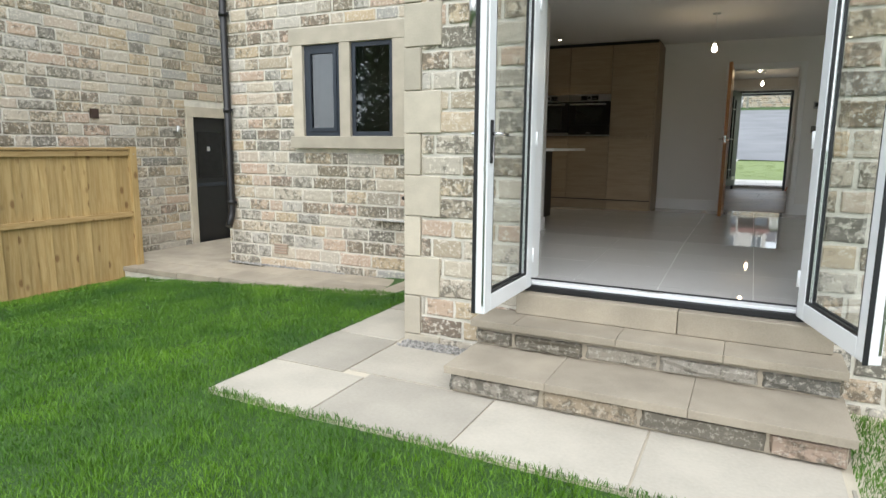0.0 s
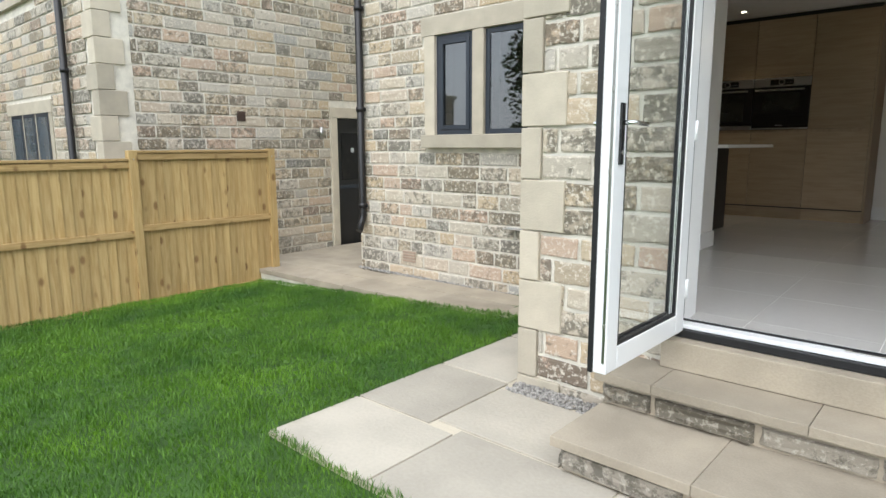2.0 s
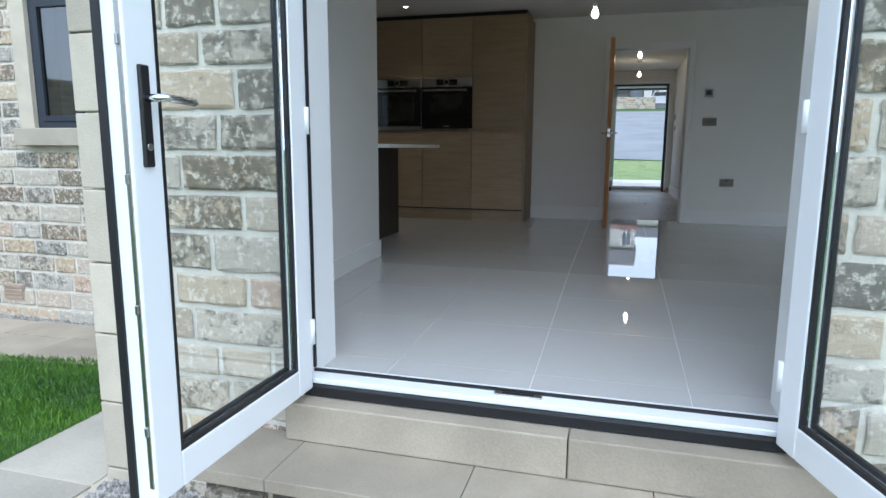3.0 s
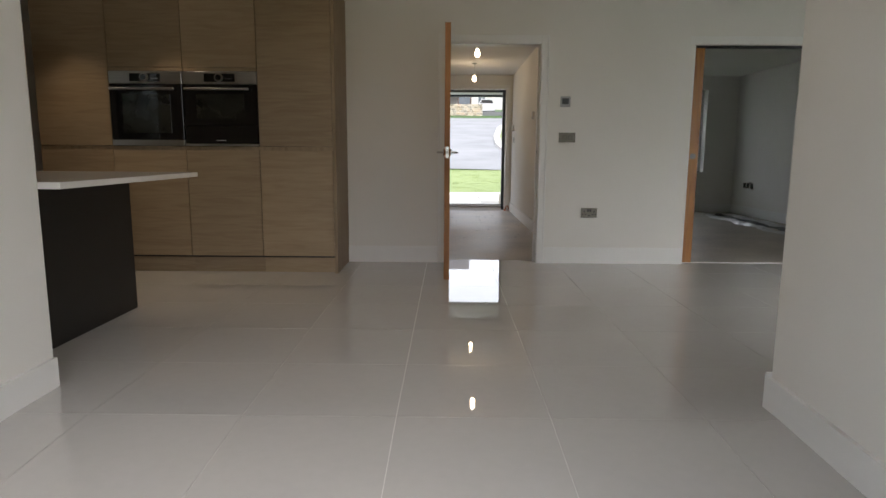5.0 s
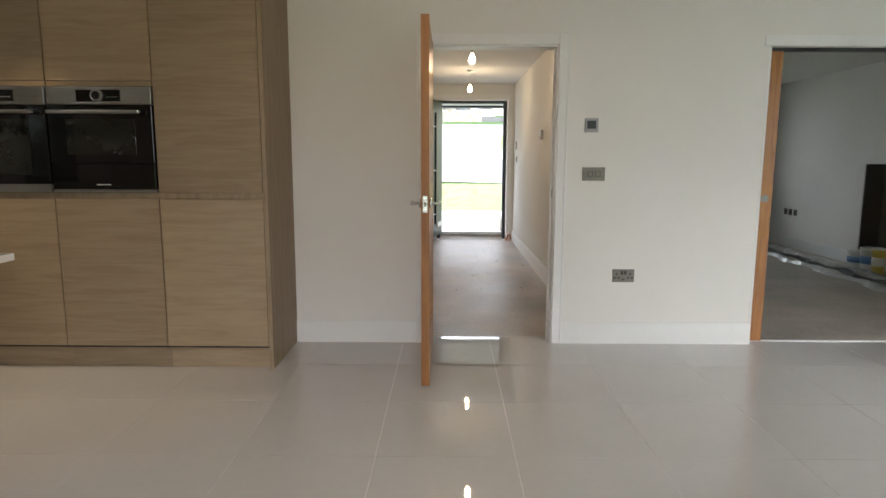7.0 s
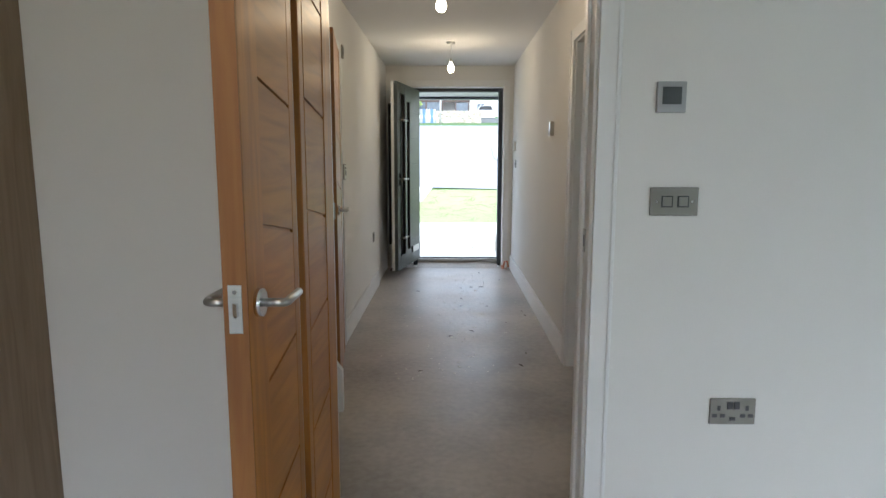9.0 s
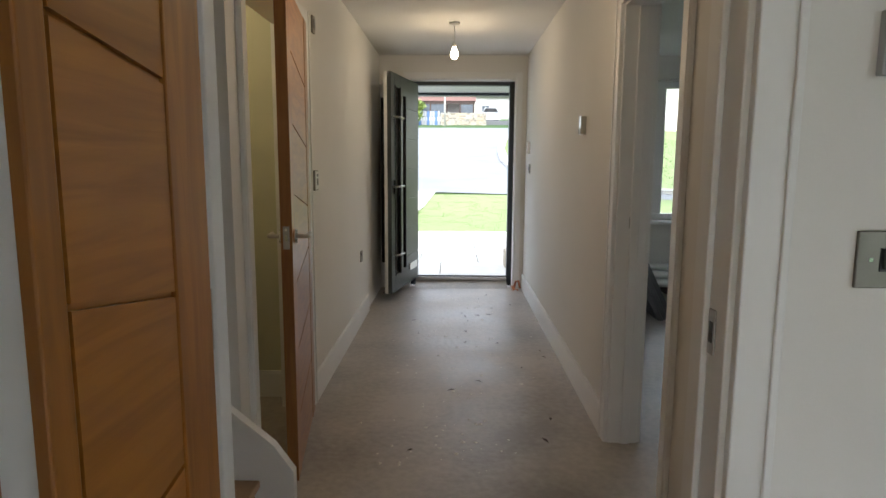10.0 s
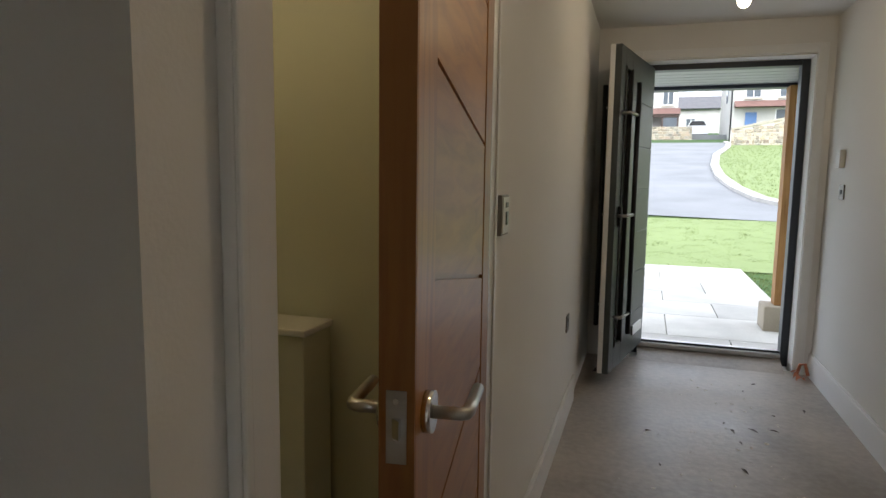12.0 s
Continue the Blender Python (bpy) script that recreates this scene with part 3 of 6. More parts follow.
# front door: dark frame, open grey leaf with a long bar handle
fd = thing("door_front", "dark grey composite front door standing open, with long bar handle", "door", at=(-0.44, 15.5, HF))
FX0, FX1, FZ0, FZ1 = -0.46, 0.56, HF + 0.09, F + 2.12
fr = thing("front_door_frame", "black front door frame with pale threshold, set in white reveals", "door frame", kind="structure")
part("jamb", box(FX0 - 0.035, FX0 + 0.02, 15.46, 15.56, HF, FZ1 + 0.03, 0.004), ANTHRACITE, fr)
part("jamb", box(FX1 - 0.02, FX1 + 0.035, 15.46, 15.56, HF, FZ1 + 0.03, 0.004), ANTHRACITE, fr)
part("head", box(FX0 + 0.02, FX1 - 0.02, 15.46, 15.56, FZ1 - 0.02, FZ1 + 0.03, 0.004), ANTHRACITE, fr)
part("threshold", box(FX0 + 0.02, FX1 - 0.02, 15.44, 15.59, FZ0 - 0.035, FZ0, 0.006), STEEL, fr, "pale aluminium threshold")
part("threshold_base", prism([(15.22, HF - 0.01), (15.44, FZ0 - 0.04), (15.59, FZ0 - 0.04), (15.59, HF - 0.01)], "x", FX0 + 0.02, FX1 - 0.02), SCREED, fr, "screed ramp under the threshold")
part("threshold_seal", box(FX0 + 0.02, FX1 - 0.02, 15.48, 15.5, FZ0, FZ0 + 0.012), GASKET, fr)
part("reveal_trim", box(FX1 + 0.035, FX1 + 0.095, 15.285, 15.46, HF, FZ1 + 0.09, 0.003), WHITE, fr, "white reveal board")
part("reveal_trim", box(FX0 - 0.095, FX0 - 0.035, 15.285, 15.46, HF, FZ1 + 0.09, 0.003), WHITE, fr, "white reveal board")
part("reveal_trim", box(FX0 - 0.035, FX1 + 0.035, 15.285, 15.46, FZ1 + 0.03, FZ1 + 0.09, 0.003), WHITE, fr, "white reveal board")
W, H = 0.95, FZ1 - FZ0 - 0.015
T = 0.034


def leaf_part(nm, bm, m, lab=""):
    ob = part(nm, bm, m, fd, lab)
    ob.matrix_parent_inverse = Matrix()
    return ob


for i in range(7):
    leaf_part("panel_board", box(0.02, W - 0.29, -T, T, H * i / 7 + 0.002, H * (i + 1) / 7 - 0.002, 0.003), GREY_DOOR)
leaf_part("core", box(0.02, W - 0.29, -T + 0.006, T - 0.006, 0.0, H), GREY_DOOR)
leaf_part("stile", box(W - 0.11, W - 0.004, -T, T, 0, H, 0.003), GREY_DOOR)
leaf_part("rail", box(W - 0.29, W - 0.11, -T, T, 0, 0.16, 0.003), GREY_DOOR)
leaf_part("rail", box(W - 0.29, W - 0.11, -T, T, H - 0.12, H, 0.003), GREY_DOOR)
leaf_part("lipping", box(W - 0.004, W, -T + 0.03, T, 0, H), GREY_DOOR)
leaf_part("edge_strip", box(W - 0.004, W + 0.002, -T, -T + 0.03, 0, H), WHITE, "pale leaf edge")
leaf_part("glass_strip", box(W - 0.28, W - 0.12, -0.012, 0.012, 0.17, H - 0.13), FROST, "tall narrow frosted pane")
leaf_part("glazing_bead", box(W - 0.126, W - 0.108, -T - 0.008, T + 0.008, 0.15, H - 0.11, 0.003), GASKET)
leaf_part("glazing_bead", box(W - 0.292, W - 0.274, -T - 0.008, T + 0.008, 0.15, H - 0.11, 0.003), GASKET)
bar = leaf_part("bar_handle", tube([(W - 0.12, -T - 0.055, 0.28), (W - 0.12, -T - 0.055, H - 0.22)], 0.016, 12), DARK_METAL, "long dark bar handle")
for zz in (0.42, 1.0, H - 0.36):
    leaf_part("bar_bracket", tube([(W - 0.12, -T, zz), (W - 0.12, -T - 0.055, zz)], 0.012, 10), STEEL)
leaf_part("letter_plate", box(0.12, 0.38, T, T + 0.014, 0.13, 0.20, 0.004), STEEL, "steel letter plate")
leaf_part("lock_case", box(W - 0.1, W - 0.06, T, T + 0.02, 0.93, 1.06, 0.004), DARK_METAL)
leaf_part("inside_bar", tube([(W - 0.24, T + 0.055, 0.22), (W - 0.24, T + 0.055, H - 0.2)], 0.016, 12), DARK_METAL, "long dark bar")
for zz in (0.36, 1.0, H - 0.4):
    leaf_part("inside_bracket", tube([(W - 0.06, T, zz), (W - 0.06, T + 0.05, zz), (W - 0.24, T + 0.055, zz)], 0.011, 10), STEEL)
leaf_part("weather_bar", prism([(-T - 0.0, 0.0), (-T - 0.035, 0.0), (-T, 0.05)], "x", 0.02, W - 0.02), GASKET)
fd.matrix_basis = pose(FX0 + 0.02, 15.445, FZ0 + 0.006, 0, 0, -102)

# garden doors
gf = thing("garden_door_frame", "white frame of double garden doors with black gasket and low sill", "door frame", kind="structure")
gx0, gx1, gz0, gz1 = FRENCH[0], FRENCH[1], GF - 0.055, FRENCH[3]
part("jamb", box(gx0, gx0 + 0.045, 4.245, 4.315, gz0, gz1, 0.004), UPVC, gf)
part("jamb", box(gx1 - 0.045, gx1, 4.245, 4.315, gz0, gz1, 0.004), UPVC, gf)
part("head", box(gx0 + 0.045, gx1 - 0.045, 4.245, 4.315, gz1 - 0.06, gz1, 0.004), UPVC, gf)
part("gasket", box(gx0 + 0.0455, gx0 + 0.053, 4.295, 4.312, GF + 0.03, gz1 - 0.06), GASKET, gf, "black rubber gasket")
part("gasket", box(gx1 - 0.053, gx1 - 0.0455, 4.295, 4.312, GF + 0.03, gz1 - 0.06), GASKET, gf, "black rubber gasket")
part("inner_jamb", box(gx0, gx0 + 0.05, 4.315, 4.50, GF, gz1, 0.003), WHITE, gf)
part("inner_jamb", box(gx1 - 0.05, gx1, 4.315, 4.50, GF, gz1, 0.003), WHITE, gf)
part("inner_head", box(gx0 + 0.05, gx1 - 0.05, 4.315, 4.50, gz1 - 0.06, gz1, 0.003), WHITE, gf)
part("sill_base", box(gx0 + 0.045, gx1 - 0.045, 4.20, 4.27, gz0, GF - 0.012, 0.004), GASKET, gf, "black sill base")
part("sill", box(gx0 + 0.045, gx1 - 0.045, 4.225, 4.36, GF - 0.011, GF + 0.012, 0.004), UPVC, gf, "white low threshold")
part("sill_seal", box(gx0 + 0.045, gx1 - 0.045, 4.30, 4.315, GF + 0.012, GF + 0.022), GASKET, gf, "black threshold seal")
part("keep", box(-0.74, -0.56, 4.262, 4.29, GF + 0.012, GF + 0.018, 0.001), STEEL, gf, "steel bolt keep in the threshold")
part("keep_slot", box(-0.71, -0.59, 4.269, 4.283, GF + 0.018, GF + 0.0195), BLACK, gf)


def garden_leaf(label, hinge, angle, sign):
    th = thing("garden_door", label, "door", group="double garden doors", at=(hinge[0], hinge[1], GF - 0.02))
    w, h, t, p = 0.87, gz1 - GF - 0.03, 0.035, 0.105

    def q(nm, bm, m, lab=""):
        ob = part(nm, bm, m, th, lab)
        ob.matrix_parent_inverse = Matrix()
        return ob
    q("stile", box(0, p, -t, t, 0, h, 0.006), UPVC)
    q("stile", box(w - p, w, -t, t, 0, h, 0.006), UPVC)
    q("rail", box(p, w - p, -t, t, 0, p, 0.006), UPVC)
    q("rail", box(p, w - p, -t, t, h - p, h, 0.006), UPVC)
    for s in (-1, 1):
        q("bead", box(p, p + 0.015, s * 0.022 - 0.008, s * 0.022 + 0.008, p, h - p), GASKET, "dark glazing gasket")
        q("bead", box(w - p - 0.015, w - p, s * 0.022 - 0.008, s * 0.022 + 0.008, p, h - p), GASKET, "dark glazing gasket")
        q("bead", box(p + 0.015, w - p - 0.015, s * 0.022 - 0.008, s * 0.022 + 0.008, p, p + 0.015), GASKET, "dark glazing gasket")
        q("bead", box(p + 0.015, w - p - 0.015, s * 0.022 - 0.008, s * 0.022 + 0.008, h - p - 0.015, h - p), GASKET, "dark glazing gasket")
    pane = q("pane", box(p + 0.002, w - p - 0.002, -0.006, 0.006, p + 0.002, h - p - 0.002), GLASS, "clear double-glazed pane")
    pane.visible_shadow = False
    q("seal", box(w, w + 0.006, -t - 0.014, -t + 0.010, 0, h), GASKET, "black edge seal")
    q("lock_strip", box(w, w + 0.003, t * 0.45, t * 0.8, 0.05, h - 0.05), STEEL, "steel locking strip")
    for k in range(6):
        q("locking_point", box(w + 0.003, w + 0.011, t * 0.5, t * 0.75, 0.2 + k * 0.33, 0.225 + k * 0.33, 0.002), STEEL)
    for s in (-1, 1):
        if sign == 0:
            continue
        q("handle_plate", box(w - 0.068, w - 0.036, s * t - 0.004, s * t + 0.010, 0.90, 1.15, 0.004), BLACK if s > 0 else STEEL, "slim handle backplate")
        q("lever", tube([(w - 0.052, s * (t + 0.008), 1.07), (w - 0.052, s * (t + 0.05), 1.07), (w - 0.07, s * (t + 0.058), 1.07), (w - 0.17, s * (t + 0.058), 1.065)], 0.010, 12), CHROME, "chrome lever handle")
        q("keyhole", tube([(w - 0.052, s * (t + 0.008), 0.95), (w - 0.052, s * (t + 0.013), 0.95)], 0.009, 12), STEEL)
    for zz in (0.18, 1.0, h - 0.28):
        q("hinge", tube([(-0.006, -sign_h(sign) * t, zz), (-0.006, -sign_h(sign) * t, zz + 0.1)], 0.011, 10), UPVC)
    th.matrix_basis = pose(hinge[0], hinge[1], GF - 0.018, 0, 0, angle)
    return th


def sign_h(s):
    return -1 if s else 1


garden_leaf("white-framed glazed garden door with lever handle, standing open", (-1.497, 4.20), -90.5, 1)
garden_leaf("white-framed glazed garden door, standing open", (0.245, 4.20), -74, 0)


# ---- kitchen ----
UY = 9.21
cols = [-1.38, -1.985, -2.59, -3.195, -3.80]


def tall_unit(x1, x0, oven):
    th = thing("tall_unit", "tall driftwood-laminate kitchen unit" + (" with a built-in oven" if oven else " with handleless doors"), "kitchen unit", "tall kitchen units", at=((x0 + x1) / 2, 9.5, F))
    g = 0.003
    # body coloured near-black to put shade into the gaps between doors
    part("body", box(x0, x1, UY + 0.022, 9.80, F + 0.13, F + 2.33), ISLAND, th)
    part("plinth", box(x0, x1, UY + 0.05, UY + 0.068, F, F + 0.13), UNIT, th)
    part("lower_door", box(x0 + g, x1 - g, UY, UY + 0.02, F + 0.145, F + 1.025, 0.0015), UNIT, th)
    part("handle_rail", box(x0, x1, UY + 0.012, UY + 0.022, F + 1.025, F + 1.058), UNIT_SIDE, th, "recessed handle rail")
    if oven:
        part("upper_door", box(x0 + g, x1 - g, UY, UY + 0.02, F + 1.69, F + 2.325, 0.0015), UNIT, th)
        part("filler_strip", box(x0 + g, x1 - g, UY + 0.002, UY + 0.02, F + 1.66, F + 1.687, 0.001), UNIT, th)
    else:
        part("upper_door", box(x0 + g, x1 - g, UY, UY + 0.02, F + 1.06, F + 2.325, 0.0015), UNIT, th)


for i in range(4):
    tall_unit(cols[i], cols[i + 1], i in (1, 2))
part_side = thing("end_panel", "driftwood-laminate end panel beside tall units", "panel", at=(-1.37, 9.5, F))
part("panel", box(-1.379, -1.355, UY - 0.002, 9.799, F, F + 2.335, 0.0015), UNIT_SIDE, part_side)
# a near-black solid takes the place of shade between units and ceiling
top_shadow = thing("shadow_gap_fill", "near-black filler standing in for the shaded gap above tall units", "trim", kind="structure")
part("strip", box(-3.80, -1.38, UY + 0.06, 9.79, F + 2.335, CZ - 0.002), ISLAND, top_shadow)


def oven(x1, x0, combi):
    th = thing("oven", "steel and black glass " + ("compact oven above a warming drawer" if combi else "single oven"), "oven", "built-in ovens", at=((x0 + x1) / 2, UY, F + 1.06))
    y = UY - 0.012
    a, b = x0 + 0.006, x1 - 0.006
    z0, z1 = F + 1.062, F + 1.655
    part("control_panel", box(a, b, y, y + 0.03, z1 - 0.098, z1, 0.003), STEEL, th, "brushed steel control panel")
    c = (a + b) / 2
    part("display", box(c - 0.125, c + 0.125, y - 0.002, y + 0.004, z1 - 0.082, z1 - 0.018, 0.001), BLACK_GLASS, th, "dark display window")
    dial = part("dial", tube([(c, y - 0.002, z1 - 0.05), (c, y - 0.026, z1 - 0.05)], 0.033, 24), STEEL, th, "round steel dial")
    part("dial_face", tube([(c, y - 0.026, z1 - 0.05), (c, y - 0.028, z1 - 0.05)], 0.023, 24), BLACK_GLASS, th)
    for k in range(4):
        part("display_mark", box(c + 0.05 + k * 0.016, c + 0.058 + k * 0.016, y - 0.0035, y - 0.002, z1 - 0.06, z1 - 0.055), GREY_PLASTIC, th)
    drop = 0.165 if combi else 0.05
    part("glass_door", box(a, b, y, y + 0.03, z0 + drop, z1 - 0.104, 0.003), BLACK_GLASS, th, "black glass oven door")
    part("viewing_window", box(a + 0.1, b - 0.1, y - 0.0015, y + 0.002, z0 + drop + 0.05, z1 - 0.18, 0.001), OVEN_WINDOW, th, "dark viewing window")
    part("door_handle", box(a + 0.02, b - 0.05, y - 0.05, y - 0.032, z1 - 0.152, z1 - 0.132, 0.004), STEEL, th, "flat steel bar handle")
    for xx in (a + 0.05, b - 0.08):
        part("handle_post", box(xx, xx + 0.014, y - 0.034, y, z1 - 0.148, z1 - 0.136), STEEL, th)
    if combi:
        part("warming_drawer", box(a, b, y, y + 0.03, z0 + 0.018, z0 + drop - 0.006, 0.003), BLACK_GLASS, th, "black glass warming drawer")
        part("logo_bar", box(c - 0.045, c + 0.035, y - 0.001, y, z0 + 0.04, z0 + 0.047), GREY_PLASTIC, th)
        part("base_trim", box(a, b, y, y + 0.03, z0, z0 + 0.016), STEEL, th)
    else:
        part("base_trim", box(a, b, y - 0.002, y + 0.03, z0, z0 + drop - 0.006, 0.002), STEEL, th, "brushed steel base trim")


oven(cols[1], cols[2], True)
oven(cols[2], cols[3], False)

isl = thing("kitchen_island", "near-black kitchen island base panel", "kitchen island", at=(-2.9, 7.3, F))
part("end_panel", box(-2.49, -2.46, 6.66, 8.0, F, F + 0.853, 0.002), ISLAND, isl)
part("back_panel", box(-3.35, -2.49, 7.97, 8.0, F, F + 0.853, 0.002), ISLAND, isl)
part("carcass", box(-3.35, -2.49, 6.66, 7.97, F + 0.1, F + 0.853), ISLAND, isl)
wt = thing("worktop", "white quartz worktop with an overhanging breakfast bar", "worktop", at=(-2.7, 7.3, F + 0.853))
part("slab", box(-3.40, -2.05, 6.645, 8.08, F + 0.853, F + 0.883, 0.003), QUARTZ, wt)


def pendant(x, y, zb, drop, power=1.2, name="pendant_light"):
    th = thing(name, "bare lit bulb on a plain ceiling pendant", "pendant light", "bare bulbs", at=(x, y, CZ))
    part("ceiling_rose", lathe(x, y, [(0.03, CZ - 0.022), (0.04, CZ - 0.012), (0.042, CZ)]), WHITE_PLASTIC if drop > 0.1 else BLACK, th)
    if drop > 0.06:
        part("cord", tube([(x, y, CZ - 0.02), (x + 0.004, y, CZ - drop * 0.5), (x, y, CZ - drop)], 0.003, 6), WHITE_PLASTIC, th, "thin white cord")
    part("lamp_holder", lathe(x, y, [(0.016, zb + 0.045), (0.018, zb + 0.055), (0.015, CZ - drop + 0.005)]), WHITE_PLASTIC, th)
    prof = [(0.004, zb - 0.045), (0.017, zb - 0.041), (0.027, zb - 0.028), (0.03, zb - 0.012), (0.028, zb + 0.003), (0.021, zb + 0.022), (0.014, zb + 0.036), (0.013, zb + 0.046)]
    part("bulb", lathe(x, y, prof), BULB, th, "glowing clear bulb")
    lamp = bpy.data.lights.new("bulb_light", "POINT")
    lamp.energy, lamp.color, lamp.shadow_soft_size = power, (1.0, 0.72, 0.42), 0.03
    lo = new("bulb_light", lamp)
    lo.location = (x, y, zb - 0.075)
    lo.parent = th
    lo.matrix_parent_inverse = th.matrix_basis.inverted()


pendant(-0.58, 7.80, 2.66, 0.30, 2.2)
pendant(-0.04, 13.84, 2.80, 0.16)
pendant(-0.10, 11.54, 2.82, 0.12)
# unseen extra bulb, added to brighten the cloakroom from behind its door
pendant(-1.5, 11.6, 2.82, 0.12, 0.9)
structure("ceiling_plate", lathe(-0.10, 11.70, [(0.055, CZ - 0.03), (0.06, CZ - 0.008), (0.06, CZ)]), BLACK, "small dark ceiling plate by the hall bulb")


def downlight(x, y):
    th = thing("downlight", "small recessed ceiling spotlight", "downlight", "kitchen downlights", at=(x, y, CZ))
    part("bezel", lathe(x, y, [(0.043, CZ - 0.004), (0.043, CZ)], 20), WHITE_PLASTIC, th)
    part("lens", lathe(x, y, [(0.026, CZ - 0.006), (0.026, CZ - 0.004)], 16), DOWNLIGHT, th)
    lamp = bpy.data.lights.new("spot", "SPOT")
    lamp.energy, lamp.color, lamp.spot_size, lamp.spot_blend, lamp.shadow_soft_size = 9.0, (1, 0.78, 0.52), radians(75), 0.7, 0.03
    lo = new("downlight_spot", lamp)
    lo.location = (x, y, CZ - 0.03)
    lo.parent = th
    lo.matrix_parent_inverse = th.matrix_basis.inverted()


downlight(-2.65, 8.8)
# an added spotlight with no known original, for more warm light on the units
downlight(-3.45, 8.8)


# ---- wall fittings ----
def on_wall(name, label, cat, u, z, w, h, face, axis, sign, body=PLATE, items=(), depth=0.008):
    """A plate on a wall; axis x: the wall runs along x. items: (name, du, dz, w, h, depth, material)."""
    th = thing(name, label, cat, at=(u, face, z) if axis == "x" else (face, u, z))

    def b(u0, u1, z0, z1, d0, d1, bev=0.0):
        lo, hi = sorted((face + sign * d0, face + sign * d1))
        return box(u0, u1, lo, hi, z0, z1, bev) if axis == "x" else box(lo, hi, u0, u1, z0, z1, bev)
    part("plate", b(u - w / 2, u + w / 2, z - h / 2, z + h / 2, 0, depth, 0.002), body, th)
    for nm, du, dz, iw, ih, d, m in items:
        part(nm, b(u + du - iw / 2, u + du + iw / 2, z + dz - ih / 2, z + dz + ih / 2, depth, depth + d), m, th)
    return th


SCREWS = [("screw", -0.055, 0, 0.006, 0.006, 0.002, CHROME), ("screw", 0.055, 0, 0.006, 0.006, 0.002, CHROME)]
on_wall("thermostat", "square grey thermostat with dark screen", "thermostat", 0.625, 2.13, 0.088, 0.092, 9.80, "x", -1, GREY_PLASTIC, [("screen", 0, 0.004, 0.058, 0.052, 0.002, SCREEN)], 0.016)
on_wall("light_switch", "satin nickel double light switch plate", "light switch", 0.652, 1.812, 0.15, 0.088, 9.80, "x", -1, PLATE,
        [("rocker_surround", -0.023, 0, 0.036, 0.036, 0.002, BLACK), ("rocker_surround", 0.027, 0, 0.036, 0.036, 0.002, BLACK), ("rocker", -0.023, 0, 0.026, 0.028, 0.006, PLATE), ("rocker", 0.027, 0, 0.026, 0.028, 0.006, PLATE)] + SCREWS)


def socket(name, u, z, face, axis, sign, label="satin nickel double power socket"):
    items = []
    for s in (-1, 1):
        items += [("switch", s * 0.011, 0.022, 0.017, 0.024, 0.005, BLACK), ("pin_slot", s * 0.046, 0.012, 0.010, 0.016, 0.002, BLACK), ("pin_slot", s * 0.046 - 0.013, -0.014, 0.016, 0.011, 0.002, BLACK), ("pin_slot", s * 0.046 + 0.013, -0.014, 0.016, 0.011, 0.002, BLACK)]
    items.append(("usb_slot", 0, -0.025, 0.018, 0.01, 0.002, BLACK))
    return on_wall(name, label, "power socket", u, z, 0.148, 0.088, face, axis, sign, PLATE, items)


socket("power_socket", 0.88, 1.125, 9.80, "x", -1)
on_wall("light_switch", "satin nickel single light switch plate", "light switch", 10.65, 1.806, 0.088, 0.088, 0.70, "y", -1, PLATE, [("rocker_surround", 0, 0, 0.034, 0.034, 0.002, BLACK), ("rocker", 0, 0, 0.024, 0.026, 0.006, PLATE)])
on_wall("door_chime", "small silver wall box", "wall box", 12.40, 2.165, 0.055, 0.10, 0.70, "y", -1, STEEL, [("cover", 0, -0.03, 0.05, 0.03, 0.004, GREY_PLASTIC)], 0.03)
on_wall("doorbell_unit", "white plastic wall box beside the front door", "wall box", 14.95, 2.10, 0.07, 0.11, 0.70, "y", -1, WHITE_PLASTIC, [], 0.03)
on_wall("light_switch", "satin nickel single light switch plate", "light switch", 14.91, 1.90, 0.088, 0.088, 0.70, "y", -1, PLATE, [("rocker", 0, 0, 0.024, 0.026, 0.006, BLACK)])
on_wall("thermostat", "small white room control plate with nickel rim", "wall control", 12.25, 1.855, 0.088, 0.11, -0.80, "y", 1, PLATE, [("cover", 0, 0, 0.076, 0.098, 0.004, WHITE_PLASTIC), ("button", 0, -0.008, 0.020, 0.036, 0.007, BLACK), ("lamp", 0, 0.028, 0.026, 0.014, 0.006, BLACK)], 0.012)
on_wall("power_socket", "satin nickel single power socket", "power socket", 13.90, 1.185, 0.09, 0.09, -0.80, "y", 1, PLATE, [("pin_slot", 0, 0.01, 0.01, 0.016, 0.002, BLACK), ("pin_slot", 0.013, -0.014, 0.016, 0.011, 0.002, BLACK), ("switch", -0.02, 0.02, 0.016, 0.022, 0.004, BLACK)])
on_wall("door_sensor", "small dark wall box high beside the cloakroom door", "wall box", 12.27, 2.68, 0.05, 0.09, -0.80, "y", 1, PLATE, [("cover", 0, 0, 0.03, 0.05, 0.003, BLACK)], 0.012)
for i, w in enumerate((0.088, 0.088, 0.088)):
    on_wall("power_socket", "dark nickel power socket low on a wall", "power socket", 14.84 - i * 0.125, 1.15, w, 0.088, 4.70, "y", -1, PLATE, [("insert", 0, 0, w * 0.6, 0.05, 0.002, BLACK)])
